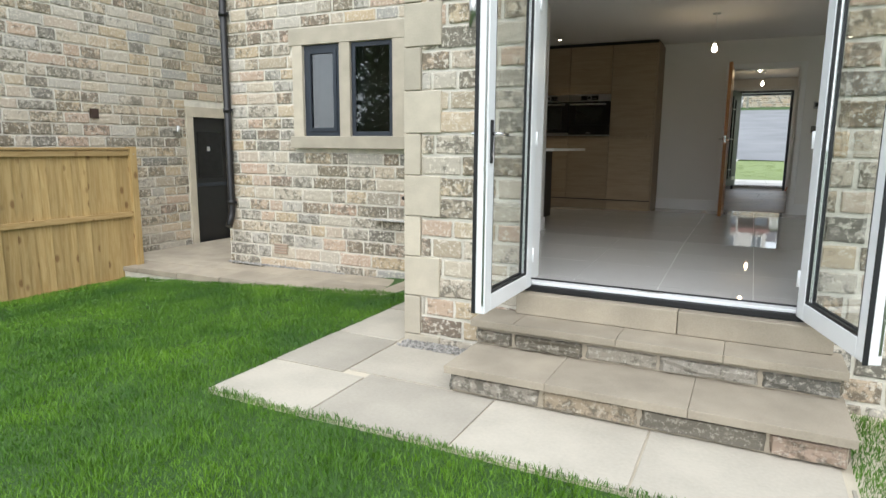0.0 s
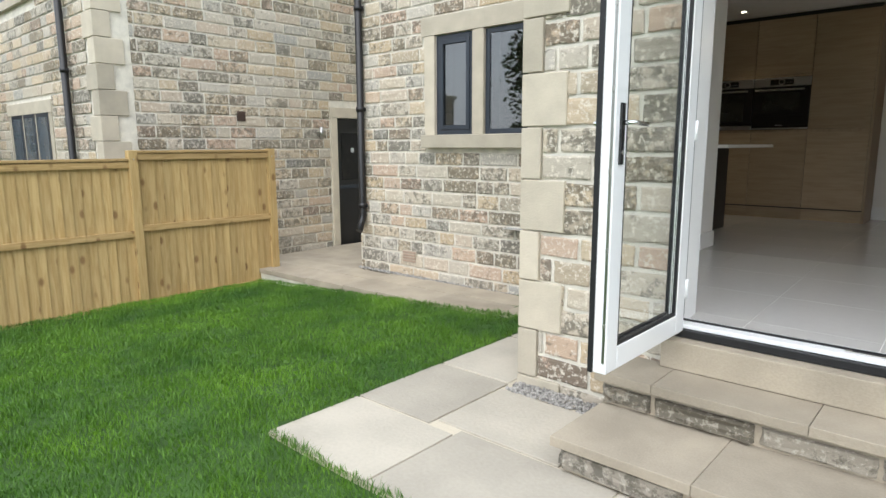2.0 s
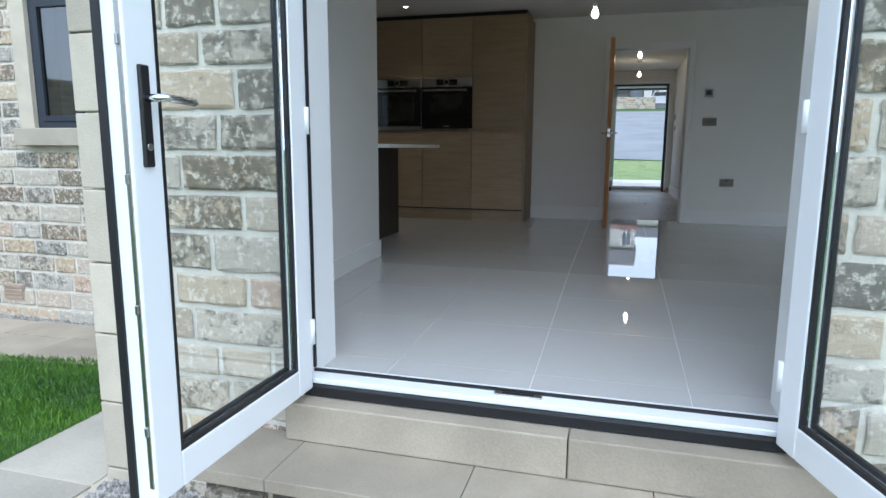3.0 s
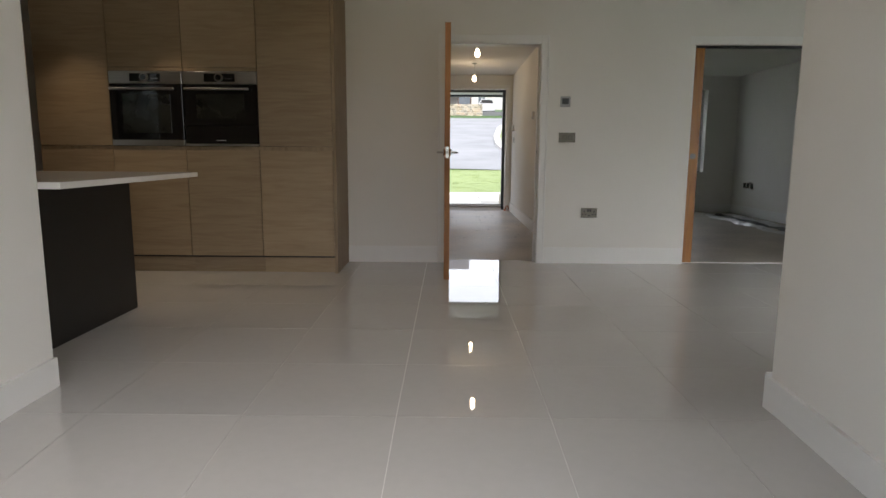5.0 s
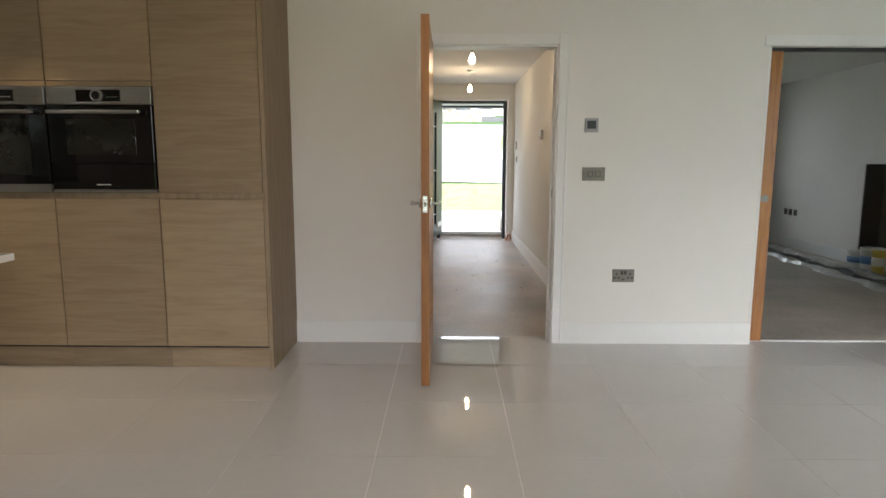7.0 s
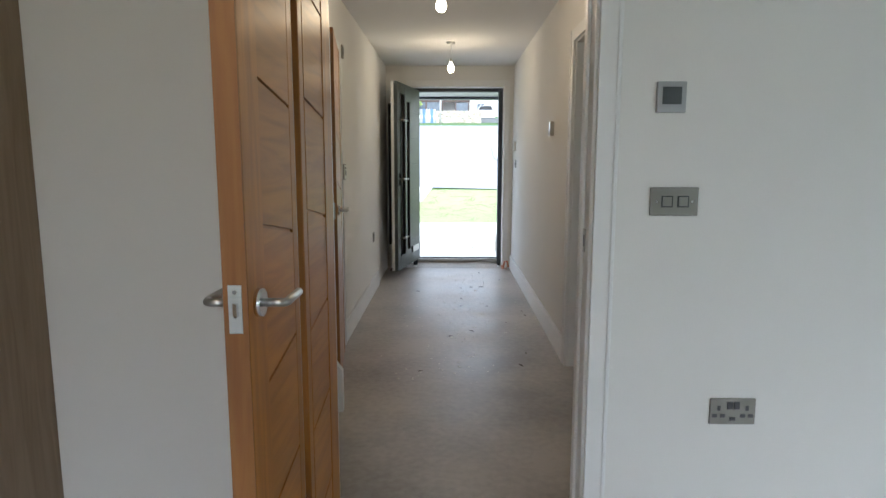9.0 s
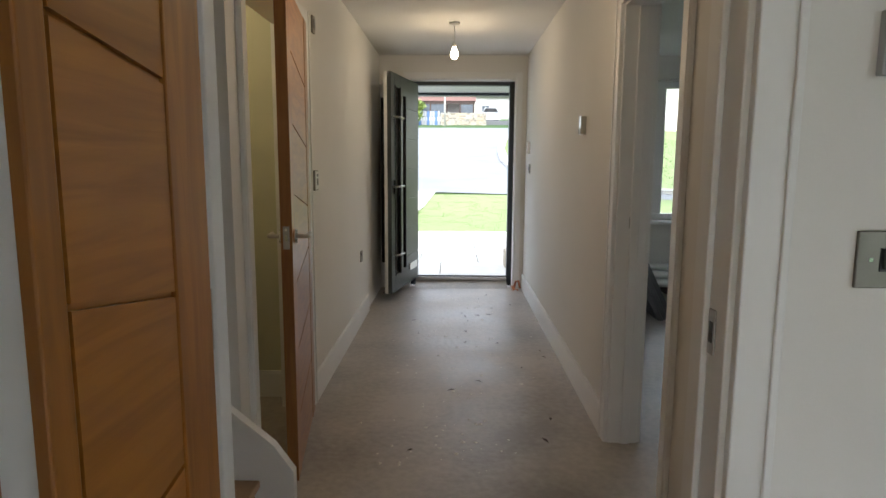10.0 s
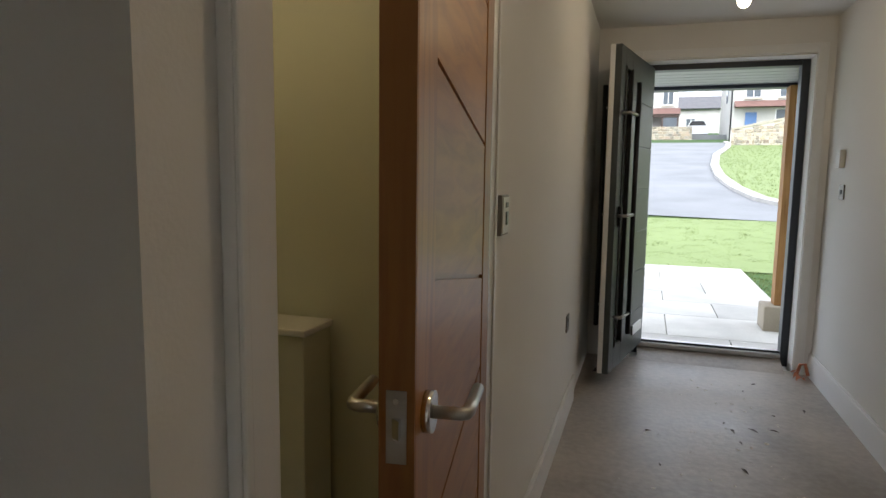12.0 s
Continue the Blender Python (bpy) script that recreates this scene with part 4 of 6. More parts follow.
for y, xj, s in ((9.845, 0.389, -1),):
    kp = thing("strike_plate", "steel strike plate in a door lining", "strike plate", at=(xj, y, 1.68))
    part("plate", box(xj - 0.003, xj, y - 0.012, y + 0.012, 1.645, 1.72, 0.0005), STEEL, kp)
    part("slot", box(xj - 0.004, xj - 0.003, y - 0.006, y + 0.006, 1.665, 1.70), BLACK, kp)
kp = thing("strike_plate", "steel strike plate in a door lining", "strike plate", at=(0.8, 11.65, 1.69))
part("plate", box(0.775, 0.80, 11.646, 11.65, 1.65, 1.73, 0.0005), STEEL, kp)
part("lip", box(0.757, 0.775, 11.644, 11.65, 1.665, 1.715), STEEL, kp)

# ---- hall: stairs, cloakroom, pipe stub ----
st = thing("staircase", "boarded stairs rising beside white painted strings", "stairs", at=(-0.8, 10.45, HF))
for i in range(9):
    x = -0.72 - i * 0.225
    z = HF + 0.19 * (i + 1)
    part("tread", box(x - 0.255, x, 9.985, 10.915, z - 0.028, z, 0.006), TAN_TREAD, st, "brown stair tread")
    part("riser", box(x - 0.04, x - 0.022, 9.985, 10.915, z - 0.19, z - 0.028), TAN_TREAD, st)
sl = 0.19 / 0.225
for y0, y1 in ((10.917, 10.955), (9.945, 9.98)):
    poly = [(-0.60, HF), (-0.60, HF + 0.22), (-0.67, HF + 0.32), (-2.8, HF + 0.32 + 2.13 * sl), (-2.8, HF)]
    part("string", prism(poly, "y", y0, y1), WHITE, st, "white painted string")
vu = thing("wash_unit", "pale boxed-in cloakroom unit with white top", "vanity unit", at=(-1.6, 12.1, HF))
part("box", box(-1.98, -1.29, 12.03, 12.18, HF, HF + 0.88, 0.004), OLIVE, vu)
part("top", box(-1.98, -1.28, 12.02, 12.18, HF + 0.88, HF + 0.90, 0.004), CERAMIC, vu)
ps = thing("pipe_stub", "bent copper pipe stub wrapped in paper", "pipe", at=(0.63, 15.3, HF))
part("pipe", tube([(0.60, 15.22, HF + 0.008), (0.62, 15.22, HF + 0.09), (0.645, 15.20, HF + 0.10), (0.66, 15.17, HF + 0.03)], 0.011, 8), COPPER, ps)
bm = bmesh.new()
random.seed(4)
for k in range(7):
    cx, cy = 0.57 + random.random() * 0.1, 15.13 + random.random() * 0.1
    v = [bm.verts.new((cx + random.uniform(-0.035, 0.035), cy + random.uniform(-0.035, 0.035), HF + 0.002 + random.random() * 0.05)) for _ in range(4)]
    bm.faces.new(v)
part("wrapping", bm, COPPER, ps, "crumpled reddish wrapping")
# crumbs and scuffs on the hall floor
random.seed(9)
bm = bmesh.new()
for k in range(130):
    cx, cy = random.gauss(0.02, 0.2), random.uniform(11.3, 14.9)
    r = random.uniform(0.003, 0.012)
    n0 = random.randint(4, 6)
    a0 = random.random() * 6
    lo = [bm.verts.new((cx + r * math.cos(a0 + 6.283 * i / n0) * random.uniform(0.6, 1.4), cy + r * 1.4 * math.sin(a0 + 6.283 * i / n0), HF)) for i in range(n0)]
    tp = bm.verts.new((cx, cy, HF + r * 0.5))
    for i in range(n0):
        bm.faces.new((lo[i], lo[(i + 1) % n0], tp))
scr = bmesh.new()
for k in range(22):
    cx, cy, a0 = random.uniform(-0.6, 0.6), random.uniform(11.5, 14.95), random.random() * 6
    r = random.uniform(0.012, 0.035)
    tip = [scr.verts.new((cx + r * s * math.cos(a0) - r * 0.3 * c * math.sin(a0), cy + r * s * math.sin(a0) + r * 0.3 * c * math.cos(a0), HF + 0.002 + 0.004 * abs(c))) for s, c in ((-1, 0), (0, 1), (1, 0), (0.2, -1))]
    scr.faces.new(tip)
tagged(part("floor_scraps", scr, DARK_TIMBER), "small dark scraps and dead leaves on the hall floor", "debris", "", "stuff")
tagged(part("floor_debris", bm, MORTAR), "scattered plaster crumbs on the screed floor", "debris", "", "stuff")

# ---- living room ----
lw = thing("window_living", "white casement window with two mullions", "window", kind="structure")
wx0, wx1, wz0, wz1 = LWIN
for nm, b in (("frame_side", (wx0, wx0 + 0.07, wz0, wz1)), ("frame_side", (wx1 - 0.07, wx1, wz0, wz1)), ("mullion", (2.05, 2.17, wz0 + 0.07, wz1 - 0.07)), ("mullion", (2.69, 2.81, wz0 + 0.07, wz1 - 0.07)), ("frame_rail", (wx0 + 0.07, wx1 - 0.07, wz0, wz0 + 0.07)), ("frame_rail", (wx0 + 0.07, wx1 - 0.07, wz1 - 0.07, wz1))):
    part(nm, box(b[0], b[1], 15.47, 15.54, b[2], b[3], 0.006), UPVC, lw)
for a, b in ((wx0 + 0.07, 2.05), (2.17, 2.69), (2.81, wx1 - 0.07)):
    p = part("pane", box(a, b, 15.50, 15.506, wz0 + 0.07, wz1 - 0.07), GLASS, lw)
    p.visible_shadow = False
part("sill_board", box(wx0 - 0.05, wx1 + 0.05, 15.25, 15.47, wz0 - 0.028, wz0 - 0.002, 0.004), WHITE, lw, "white window board")
fp = thing("fireplace_recess", "dark board-lined fireplace recess", "fireplace", at=(4.8, 12.8, HF))
part("back_board", box(4.93, 4.948, 12.352, 13.178, HF + 0.022, 1.858), FIREBOARD, fp)
part("side_board", box(4.71, 4.93, 12.352, 12.37, HF + 0.022, 1.858), FIREBOARD, fp)
part("side_board", box(4.71, 4.93, 13.16, 13.178, HF + 0.022, 1.858), FIREBOARD, fp)


def tub(x, y, z, r, h, m, label, name="plastic_tub"):
    th = thing(name, label, "tub", at=(x, y, z))
    part("body", lathe(x, y, [(r * 0.86, z), (r, z + h * 0.9), (r * 1.04, z + h * 0.92), (r * 1.04, z + h)], 18), m, th)
    part("lid", lathe(x, y, [(r * 1.05, z + h), (r * 1.05, z + h + 0.012)], 18), BUCKET, th)
    part("label_band", lathe(x, y, [(r * 0.95, z + h * 0.35), (r * 0.995, z + h * 0.7)], 18), BLUE if m is BUCKET else BUCKET, th)


Z2 = HF + 0.0
tub(4.55, 12.95, Z2, 0.10, 0.2, BUCKET, "white plastic tub standing by the fireplace")
tub(4.56, 12.70, Z2, 0.12, 0.26, BUCKET, "white plastic paint tub standing by the fireplace")
tub(4.50, 12.50, Z2, 0.07, 0.28, YELLOW, "yellow plastic bottle standing by the fireplace", "bottle")
lb = thing("leaning_board", "pale board leaning on the chimney wall", "board", at=(4.6, 12.2, HF))
part("board", prism([(12.1, HF), (12.42, HF), (12.40, HF + 0.62), (12.1, HF + 0.6)], "x", 4.60, 4.62), WALL, lb)
random.seed(12)
for k in range(3):
    sh = thing("foil_sheet", "long strip of crumpled silver foil on the floor", "foil", "foil strips", at=(4.3, 13.0, HF))
    bm = bmesh.new()
    x0 = 4.02 + k * 0.2
    prev = None
    for i in range(40):
        y = 11.0 + i * 0.095
        xx = x0 + 0.05 * math.sin(i * 0.7 + k) + random.uniform(-0.02, 0.02)
        row = [bm.verts.new((xx + dx, y, HF + 0.002 + max(0, hz) * random.uniform(0.4, 1.6))) for dx, hz in ((-0.08, 0), (-0.02, 0.025), (0.03, 0.018), (0.08, 0))]
        if prev:
            for j in range(3):
                bm.faces.new((prev[j], prev[j + 1], row[j + 1], row[j]))
        prev = row
    part("sheet", bm, FOIL if k != 1 else DARK_SHEET, sh)
tr = thing("pipe_bundle", "white pipes stacked on dark battens below the window", "pipes", at=(2.2, 15.1, HF))
for k in range(3):
    part("batten", box(1.85 + k * 0.28, 1.90 + k * 0.28, 14.92, 15.25, HF, HF + 0.09, 0.004), DARK_TIMBER, tr)
for k, (y, z) in enumerate(((14.98, 0.13), (15.08, 0.13), (15.18, 0.13), (15.03, 0.21), (15.13, 0.21), (15.08, 0.28))):
    part("pipe", tube([(1.62, y, HF + z), (2.42 - 0.03 * (k % 3), y, HF + z)], 0.038, 14), WHITE_PLASTIC, tr)
part("hose_end", tube([(2.40, 14.96, HF + 0.05), (2.52, 14.94, HF + 0.06), (2.60, 14.95, HF + 0.045)], 0.03, 10), BLACK, tr)
bd = thing("stacked_boards", "dark boards leaning on the living room wall", "board", at=(1.8, 14.2, HF))
for k in range(3):
    part("board", prism([(1.70 + k * 0.055, HF), (1.745 + k * 0.055, HF), (0.842 + 0.055 * k + 0.045, HF + 1.75), (0.842 + 0.055 * k, HF + 1.75)], "y", 13.98 + k * 0.03, 14.33 - k * 0.02), DARK_SHEET, bd)


# ---- garden: walls of stone ----
random.seed(21)


def stone_mesh(k):
    """A rough-faced block, 1 x 1 with its face towards -y at unit depth; only the seen sides."""
    r = random.Random(100 + k)
    bm = bmesh.new()
    us, vs = (0, 0.035, 0.22, 0.4, 0.6, 0.8, 0.965, 1), (0, 0.08, 0.36, 0.66, 0.92, 1)
    grid = []
    for j, v in enumerate(vs):
        row = []
        for i, u in enumerate(us):
            edge = (i in (0, len(us) - 1)) or (j in (0, len(vs) - 1))
            d = 0.0 if edge else -(0.45 + 0.55 * r.random())
            uu = u + (0 if i in (0, len(us) - 1) else r.uniform(-0.012, 0.012) if i in (1, len(us) - 2) else r.uniform(-0.06, 0.06)) + (r.uniform(-0.012, 0.012) if edge else 0)
            row.append(bm.verts.new((uu, d, v + (r.uniform(-0.035, 0.035) if edge else r.uniform(-0.05, 0.05)))))
        grid.append(row)
    for j in range(len(vs) - 1):
        for i in range(len(us) - 1):
            bm.faces.new((grid[j][i], grid[j][i + 1], grid[j + 1][i + 1], grid[j + 1][i]))
    me = bpy.data.meshes.new("stone")
    bm.to_mesh(me)
    bm.free()
    me.materials.append(STONE)
    return me


STONES = [stone_mesh(k) for k in range(14)]
STONE_DATA = [([tuple(v.co) for v in me.vertices], [tuple(p.vertices) for p in me.polygons]) for me in STONES]


def stone_wall(parent, origin, angle, length, z0, z1, holes, pieces, course=0.158, depth=0.010, near=0.0, far=99.0, stone=None, rest=None):
    """Coursed stone on a wall face. origin: x, y at u=0; angle: way of u; pieces: single stones with u between near and far; the rest joined."""
    rng = random.Random(int(abs(origin[0] * 37 + origin[1] * 11) + length * 7))
    frame_m = Matrix.Translation((origin[0], origin[1], 0)) @ Matrix.Rotation(radians(angle), 4, "Z")
    vs_all, fs_all = [], []
    z = z0
    count = 0
    while z < z1 - 0.05:
        h = course * rng.choice((0.92, 1.0, 1.0, 1.08))
        u = -rng.random() * 0.3
        while u < length:
            w = rng.uniform(0.2, 0.52) * (1.0 if rest is None else 1.35)
            a, b = max(u, 0), min(u + w, length)
            if length - b < 0.12:
                b = length
            u = b
            spans = [(a, b)]
            for hu0, hu1, hz0, hz1 in holes:
                if z + h > hz0 + 0.02 and z < hz1 - 0.02:
                    nxt = []
                    for s, e in spans:
                        if e <= hu0 or s >= hu1:
                            nxt.append((s, e))
                        else:
                            nxt += [q for q in ((s, hu0), (hu1, e)) if q[1] - q[0] > 0.04]
                    spans = nxt
            for s, e in spans:
                if e - s < 0.05:
                    continue
                k = rng.randrange(len(STONES))
                g = 0.012
                m = frame_m @ Matrix.Translation((s + g, 0, z + g)) @ Matrix.Diagonal((e - s - 2 * g, depth * rng.uniform(0.5, 1.1), h - 2 * g, 1))
                if pieces and count < pieces and near <= s <= far:
                    ob = new("stone", STONES[k])
                    ob.parent = parent
                    if parent.type == "EMPTY":
                        ob.matrix_parent_inverse = parent.matrix_basis.inverted()
                    ob.matrix_basis = m
                    if stone:
                        ob.material_slots[0].link = "OBJECT"
                        ob.material_slots[0].material = stone
                    count += 1
                else:
                    base = len(vs_all)
                    vs_all += [tuple(m @ Vector(c)) for c in STONE_DATA[k][0]]
                    fs_all += [tuple(i + base for i in f) for f in STONE_DATA[k][1]]
        z += h
    if fs_all:
        me = bpy.data.meshes.new("stone_rest")
        me.from_pydata(vs_all, [], fs_all)
        me.materials.append(rest or STONE_FAR)
        ob = new("stonework", me)
        ob.parent = parent
        if parent.type == "EMPTY":
            ob.matrix_parent_inverse = parent.matrix_basis.inverted()
        tagged(ob, "", "", "", "stuff")


def quoins(parent, x, y, z0, z1, sx, sy, long=0.30, short=0.13, h=0.317):
    """Dressed corner blocks that alternate long and short round a corner; sx, sy: which way the two faces run."""
    z, i = z0, 0
    while z < z1:
        a, b = (short, long) if i % 2 else (long, short)
        x0, x1 = sorted((x - sx * 0.012, x + sx * a))
        y0, y1 = sorted((y - sy * 0.012, y + sy * b))
        part("quoin", box(x0, x1, y0, y1, z + 0.004, min(z + h, z1) - 0.004, 0.006), DRESSED, parent)
        z += h
        i += 1


WTOP = 5.6
# rear wall of the wing, with the garden doors
wr = structure("wall_garden_wing", box(-2.49, FRENCH[0], 4.215, 4.25, -0.35, CZ + 0.6), MORTAR, "coursed buff stone wall beside the garden doors")
part("backing", box(FRENCH[1], 2.2, 4.215, 4.25, -0.35, CZ + 0.6), MORTAR, wr)
part("backing", box(FRENCH[0], FRENCH[1], 4.215, 4.25, FRENCH[3], CZ + 0.6), MORTAR, wr)
part("backing", box(FRENCH[0], FRENCH[1], 4.215, 4.25, -0.35, GF - 0.06), MORTAR, wr)
part("backing", box(1.2, 2.2, 4.25, 4.5, -0.35, CZ + 0.6), MORTAR, wr)
part("return_backing", box(-2.495, -2.42, 4.25, 6.46, -0.35, CZ + 0.6), MORTAR, wr)
part("door_lintel", box(FRENCH[0] - 0.15, FRENCH[1] + 0.15, 4.19, 4.215, FRENCH[3] + 0.002, FRENCH[3] + 0.24, 0.004), DRESSED, wr, "dressed stone lintel")
quoins(wr, -2.505, 4.20, -0.26, CZ + 0.6, 1, 1)
wm = structure("wall_garden_main", box(-6.69, -5.29, 6.475, 6.50, -0.4, WTOP), MORTAR, "coursed buff stone rear wall with a twin window")
part("backing", box(-3.97, -2.42, 6.475, 6.50, -0.4, WTOP), MORTAR, wm)
part("backing", box(-5.29, -3.97, 6.475, 6.50, -0.4, 1.66), MORTAR, wm)
part("backing", box(-5.29, -3.97, 6.475, 6.50, 2.78, WTOP), MORTAR, wm)
part("return_backing", box(-6.70, -6.68, 6.50, FY + 0.3, -0.4, WTOP), MORTAR, wm)
part("upper_backing", box(-2.42, 5.0, 6.47, 6.50, CZ + 0.2, WTOP), MORTAR, wm)

# window in the main wall: dressed surround, two anthracite casements
part("lintel", box(-5.50, -3.70, 6.43, 6.474, 2.782, 2.985, 0.004), DRESSED, wm, "dressed stone lintel")
part("sill", box(-5.45, -3.70, 6.36, 6.50, 1.505, 1.655, 0.008), DRESSED, wm, "dressed stone sill")
part("window_jamb", box(-5.45, -5.292, 6.435, 6.52, 1.657, 2.781, 0.004), DRESSED, wm)
part("window_jamb", box(-3.968, -3.78, 6.435, 6.52, 1.657, 2.781, 0.004), DRESSED, wm)
part("mullion", box(-4.727, -4.572, 6.435, 6.56, 1.657, 2.781, 0.004), DRESSED, wm, "dressed stone mullion")


def casement(x0, x1, y, z0, z1, opening, label, group="rear windows"):
    th = thing("window_casement", label, "window", group, "structure")
    f = 0.055
    part("frame", box(x0, x0 + f, y, y + 0.06, z0, z1, 0.004), ANTHRACITE, th)
    part("frame", box(x1 - f, x1, y, y + 0.06, z0, z1, 0.004), ANTHRACITE, th)
    part("frame", box(x0 + f, x1 - f, y, y + 0.06, z0, z0 + f, 0.004), ANTHRACITE, th)
    part("frame", box(x0 + f, x1 - f, y, y + 0.06, z1 - f, z1, 0.004), ANTHRACITE, th)
    i = f
    if opening:
        s = 0.05
        for b in ((x0 + f, x0 + f + s, z0 + f, z1 - f), (x1 - f - s, x1 - f, z0 + f, z1 - f), (x0 + f + s, x1 - f - s, z0 + f, z0 + f + s), (x0 + f + s, x1 - f - s, z1 - f - s, z1 - f)):
            part("sash", box(b[0], b[1], y - 0.012, y + 0.04, b[2], b[3], 0.004), ANTHRACITE, th)
        i = f + s
    part("pane", box(x0 + i, x1 - i, y + 0.014, y + 0.02, z0 + i, z1 - i), TINTED, th, "reflecting window pane")


casement(-5.285, -4.732, 6.47, 1.66, 2.775, True, "anthracite casement window in a stone surround")
casement(-4.567, -3.973, 6.47, 1.66, 2.775, False, "anthracite fixed window in a stone surround")
bl = thing("window_blind", "pale panel standing inside a window", "panel", at=(-5.1, 6.7, F))
part("panel", box(-5.20, -4.95, 6.655, 6.665, F + 0.9, CZ - 0.3), WHITE, bl)

# overflow pipe and vent grille on the main wall
op = thing("overflow_pipe", "short black overflow pipe", "pipe", at=(-3.6, 6.45, 0.87))
part("pipe", tube([(-3.78, 6.475, 0.93), (-3.78, 6.40, 0.93), (-3.80, 6.385, 0.93), (-3.45, 6.38, 0.915)], 0.022, 10), BLACK_PIPE, op)
vg = thing("vent_grille", "small terracotta air brick low in a stone wall", "vent", at=(-5.75, 6.46, 0.15))
for k in range(4):
    part("slat", box(-5.86, -5.64, 6.438, 6.46, 0.08 + k * 0.037, 0.104 + k * 0.037, 0.002), TERRA, vg)
part("frame", box(-5.865, -5.635, 6.452, 6.47, 0.07, 0.225), DRESSED, vg)

# downpipe at the corner
def downpipe(x, y, z0, z1, name="downpipe", label="black cast downpipe with shoe and brackets on a stone corner"):
    th = thing(name, label, "downpipe", "black downpipes", at=(x, y, z0))
    part("pipe", tube([(x + 0.03, y - 0.1, z0), (x, y - 0.02, z0 + 0.12), (x, y, z0 + 0.2), (x, y, z1)], 0.046, 14), BLACK_PIPE, th)
    z = z0 + 0.3
    while z < z1:
        part("bracket", tube([(x, y, z), (x, y, z + 0.06)], 0.056, 14), BLACK_PIPE, th)
        part("ear", box(x - 0.075, x + 0.075, y + 0.01, y + 0.03, z + 0.01, z + 0.05, 0.003), BLACK_PIPE, th)
        z += 1.25


downpipe(-6.56, 6.40, 0.42, WTOP)

# neighbouring house: side wall with a dark door, and the wall beyond it
NX = -8.72
nh = thing("neighbour_house", "neighbouring coursed stone house with dressed quoins", "house", at=(NX, 6.0, -0.3))
NY0, NY1 = 4.02, 10.5
part("side_wall", box(NX - 0.35, NX - 0.02, NY0 + 0.02, 7.74, -0.5, WTOP), MORTAR, nh)
part("side_wall", box(NX - 0.35, NX - 0.02, 8.6, NY1, -0.5, WTOP), MORTAR, nh)
part("side_wall", box(NX - 0.35, NX - 0.02, 7.74, 8.6, 2.0, WTOP), MORTAR, nh)
part("rear_wall", box(-24, NX - 0.35, NY0 + 0.02, NY0 + 0.35, -0.9, 7.0), MORTAR, nh)
part("door_lintel", box(NX - 0.1, NX + 0.012, 7.60, 8.75, 2.0, 2.17, 0.004), DRESSED, nh)
part("door_jamb", box(NX - 0.1, NX + 0.012, 7.62, 7.745, -0.2, 2.0, 0.004), DRESSED, nh)
part("door_jamb", box(NX - 0.1, NX + 0.012, 8.60, 8.73, -0.2, 2.0, 0.004), DRESSED, nh)
ndoor = part("side_door", box(NX - 0.14, NX - 0.09, 7.75, 8.6, -0.2, 2.0, 0.003), BLACK, nh, "near-black half-glazed side door")
part("door_pane", box(NX - 0.092, NX - 0.084, 7.90, 8.45, 0.95, 1.75, 0.003), BLACK_GLASS, ndoor, "dark glass pane")
part("door_rail", box(NX - 0.09, NX - 0.075, 7.76, 8.59, 0.80, 0.86, 0.003), ANTHRACITE, ndoor)
part("door_sticker", box(NX - 0.084, NX - 0.082, 8.1, 8.17, 1.42, 1.5), GREY_PLASTIC, ndoor)
part("vent_opening", box(NX - 0.03, NX + 0.02, 5.90, 6.02, 1.90, 2.04, 0.003), DARK_TIMBER, nh, "small dark flue vent")
quoins(nh, NX, NY0 + 0.005, -0.3, WTOP, -1, 1, 0.34, 0.2)
stone_wall(nh, (NX - 0.012, NY0 + 0.2), 90, NY1 - NY0 - 0.2, -0.25, WTOP, [(7.60 - NY0 - 0.2, 8.75 - NY0 - 0.2, -0.5, 2.17), (0, 0.22, -1, 9)], 300, near=0, far=4.4)
stone_wall(nh, (-24, NY0 + 0.008), 0, 24 + NX - 0.3, -0.3, 6.4, [(-12.7 + 24, -10.5 + 24, 1.1, 2.2), (-19.6 + 24, -17.1 + 24, 3.6, 5.1), (-15.5 + 24, -14.2 + 24, 3.6, 5.1), (-12.7 + 24, -10.8 + 24, 3.6, 5.1)], 0)
for x0, x1, z0, z1, n in ((-12.55, -10.65, 1.2, 2.03, 3), (-19.4, -17.25, 3.72, 4.95, 3), (-15.35, -14.35, 3.72, 4.95, 2), (-12.45, -11.0, 3.76, 4.95, 2)):
    part("window_sill", box(x0 - 0.15, x1 + 0.15, NY0 - 0.05, NY0 + 0.03, z0 - 0.13, z0, 0.005), DRESSED, nh)
    part("window_lintel", box(x0 - 0.15, x1 + 0.15, NY0 - 0.01, NY0 + 0.03, z1, z1 + 0.18, 0.005), DRESSED, nh)
    for k in range(n):
        a, b = x0 + (x1 - x0) * k / n + 0.04, x0 + (x1 - x0) * (k + 1) / n - 0.04
        wn_ = part("window", box(a, b, NY0 - 0.005, NY0 + 0.03, z0, z1, 0.003), ANTHRACITE, nh)
        part("pane", box(a + 0.06, b - 0.06, NY0 - 0.009, NY0 - 0.005, z0 + 0.06, z1 - 0.06), FAR_GLASS, wn_)
    part("window_surround", box(x0 - 0.1, x1 + 0.1, NY0 + 0.004, NY0 + 0.019, z0, z1), DRESSED, nh)
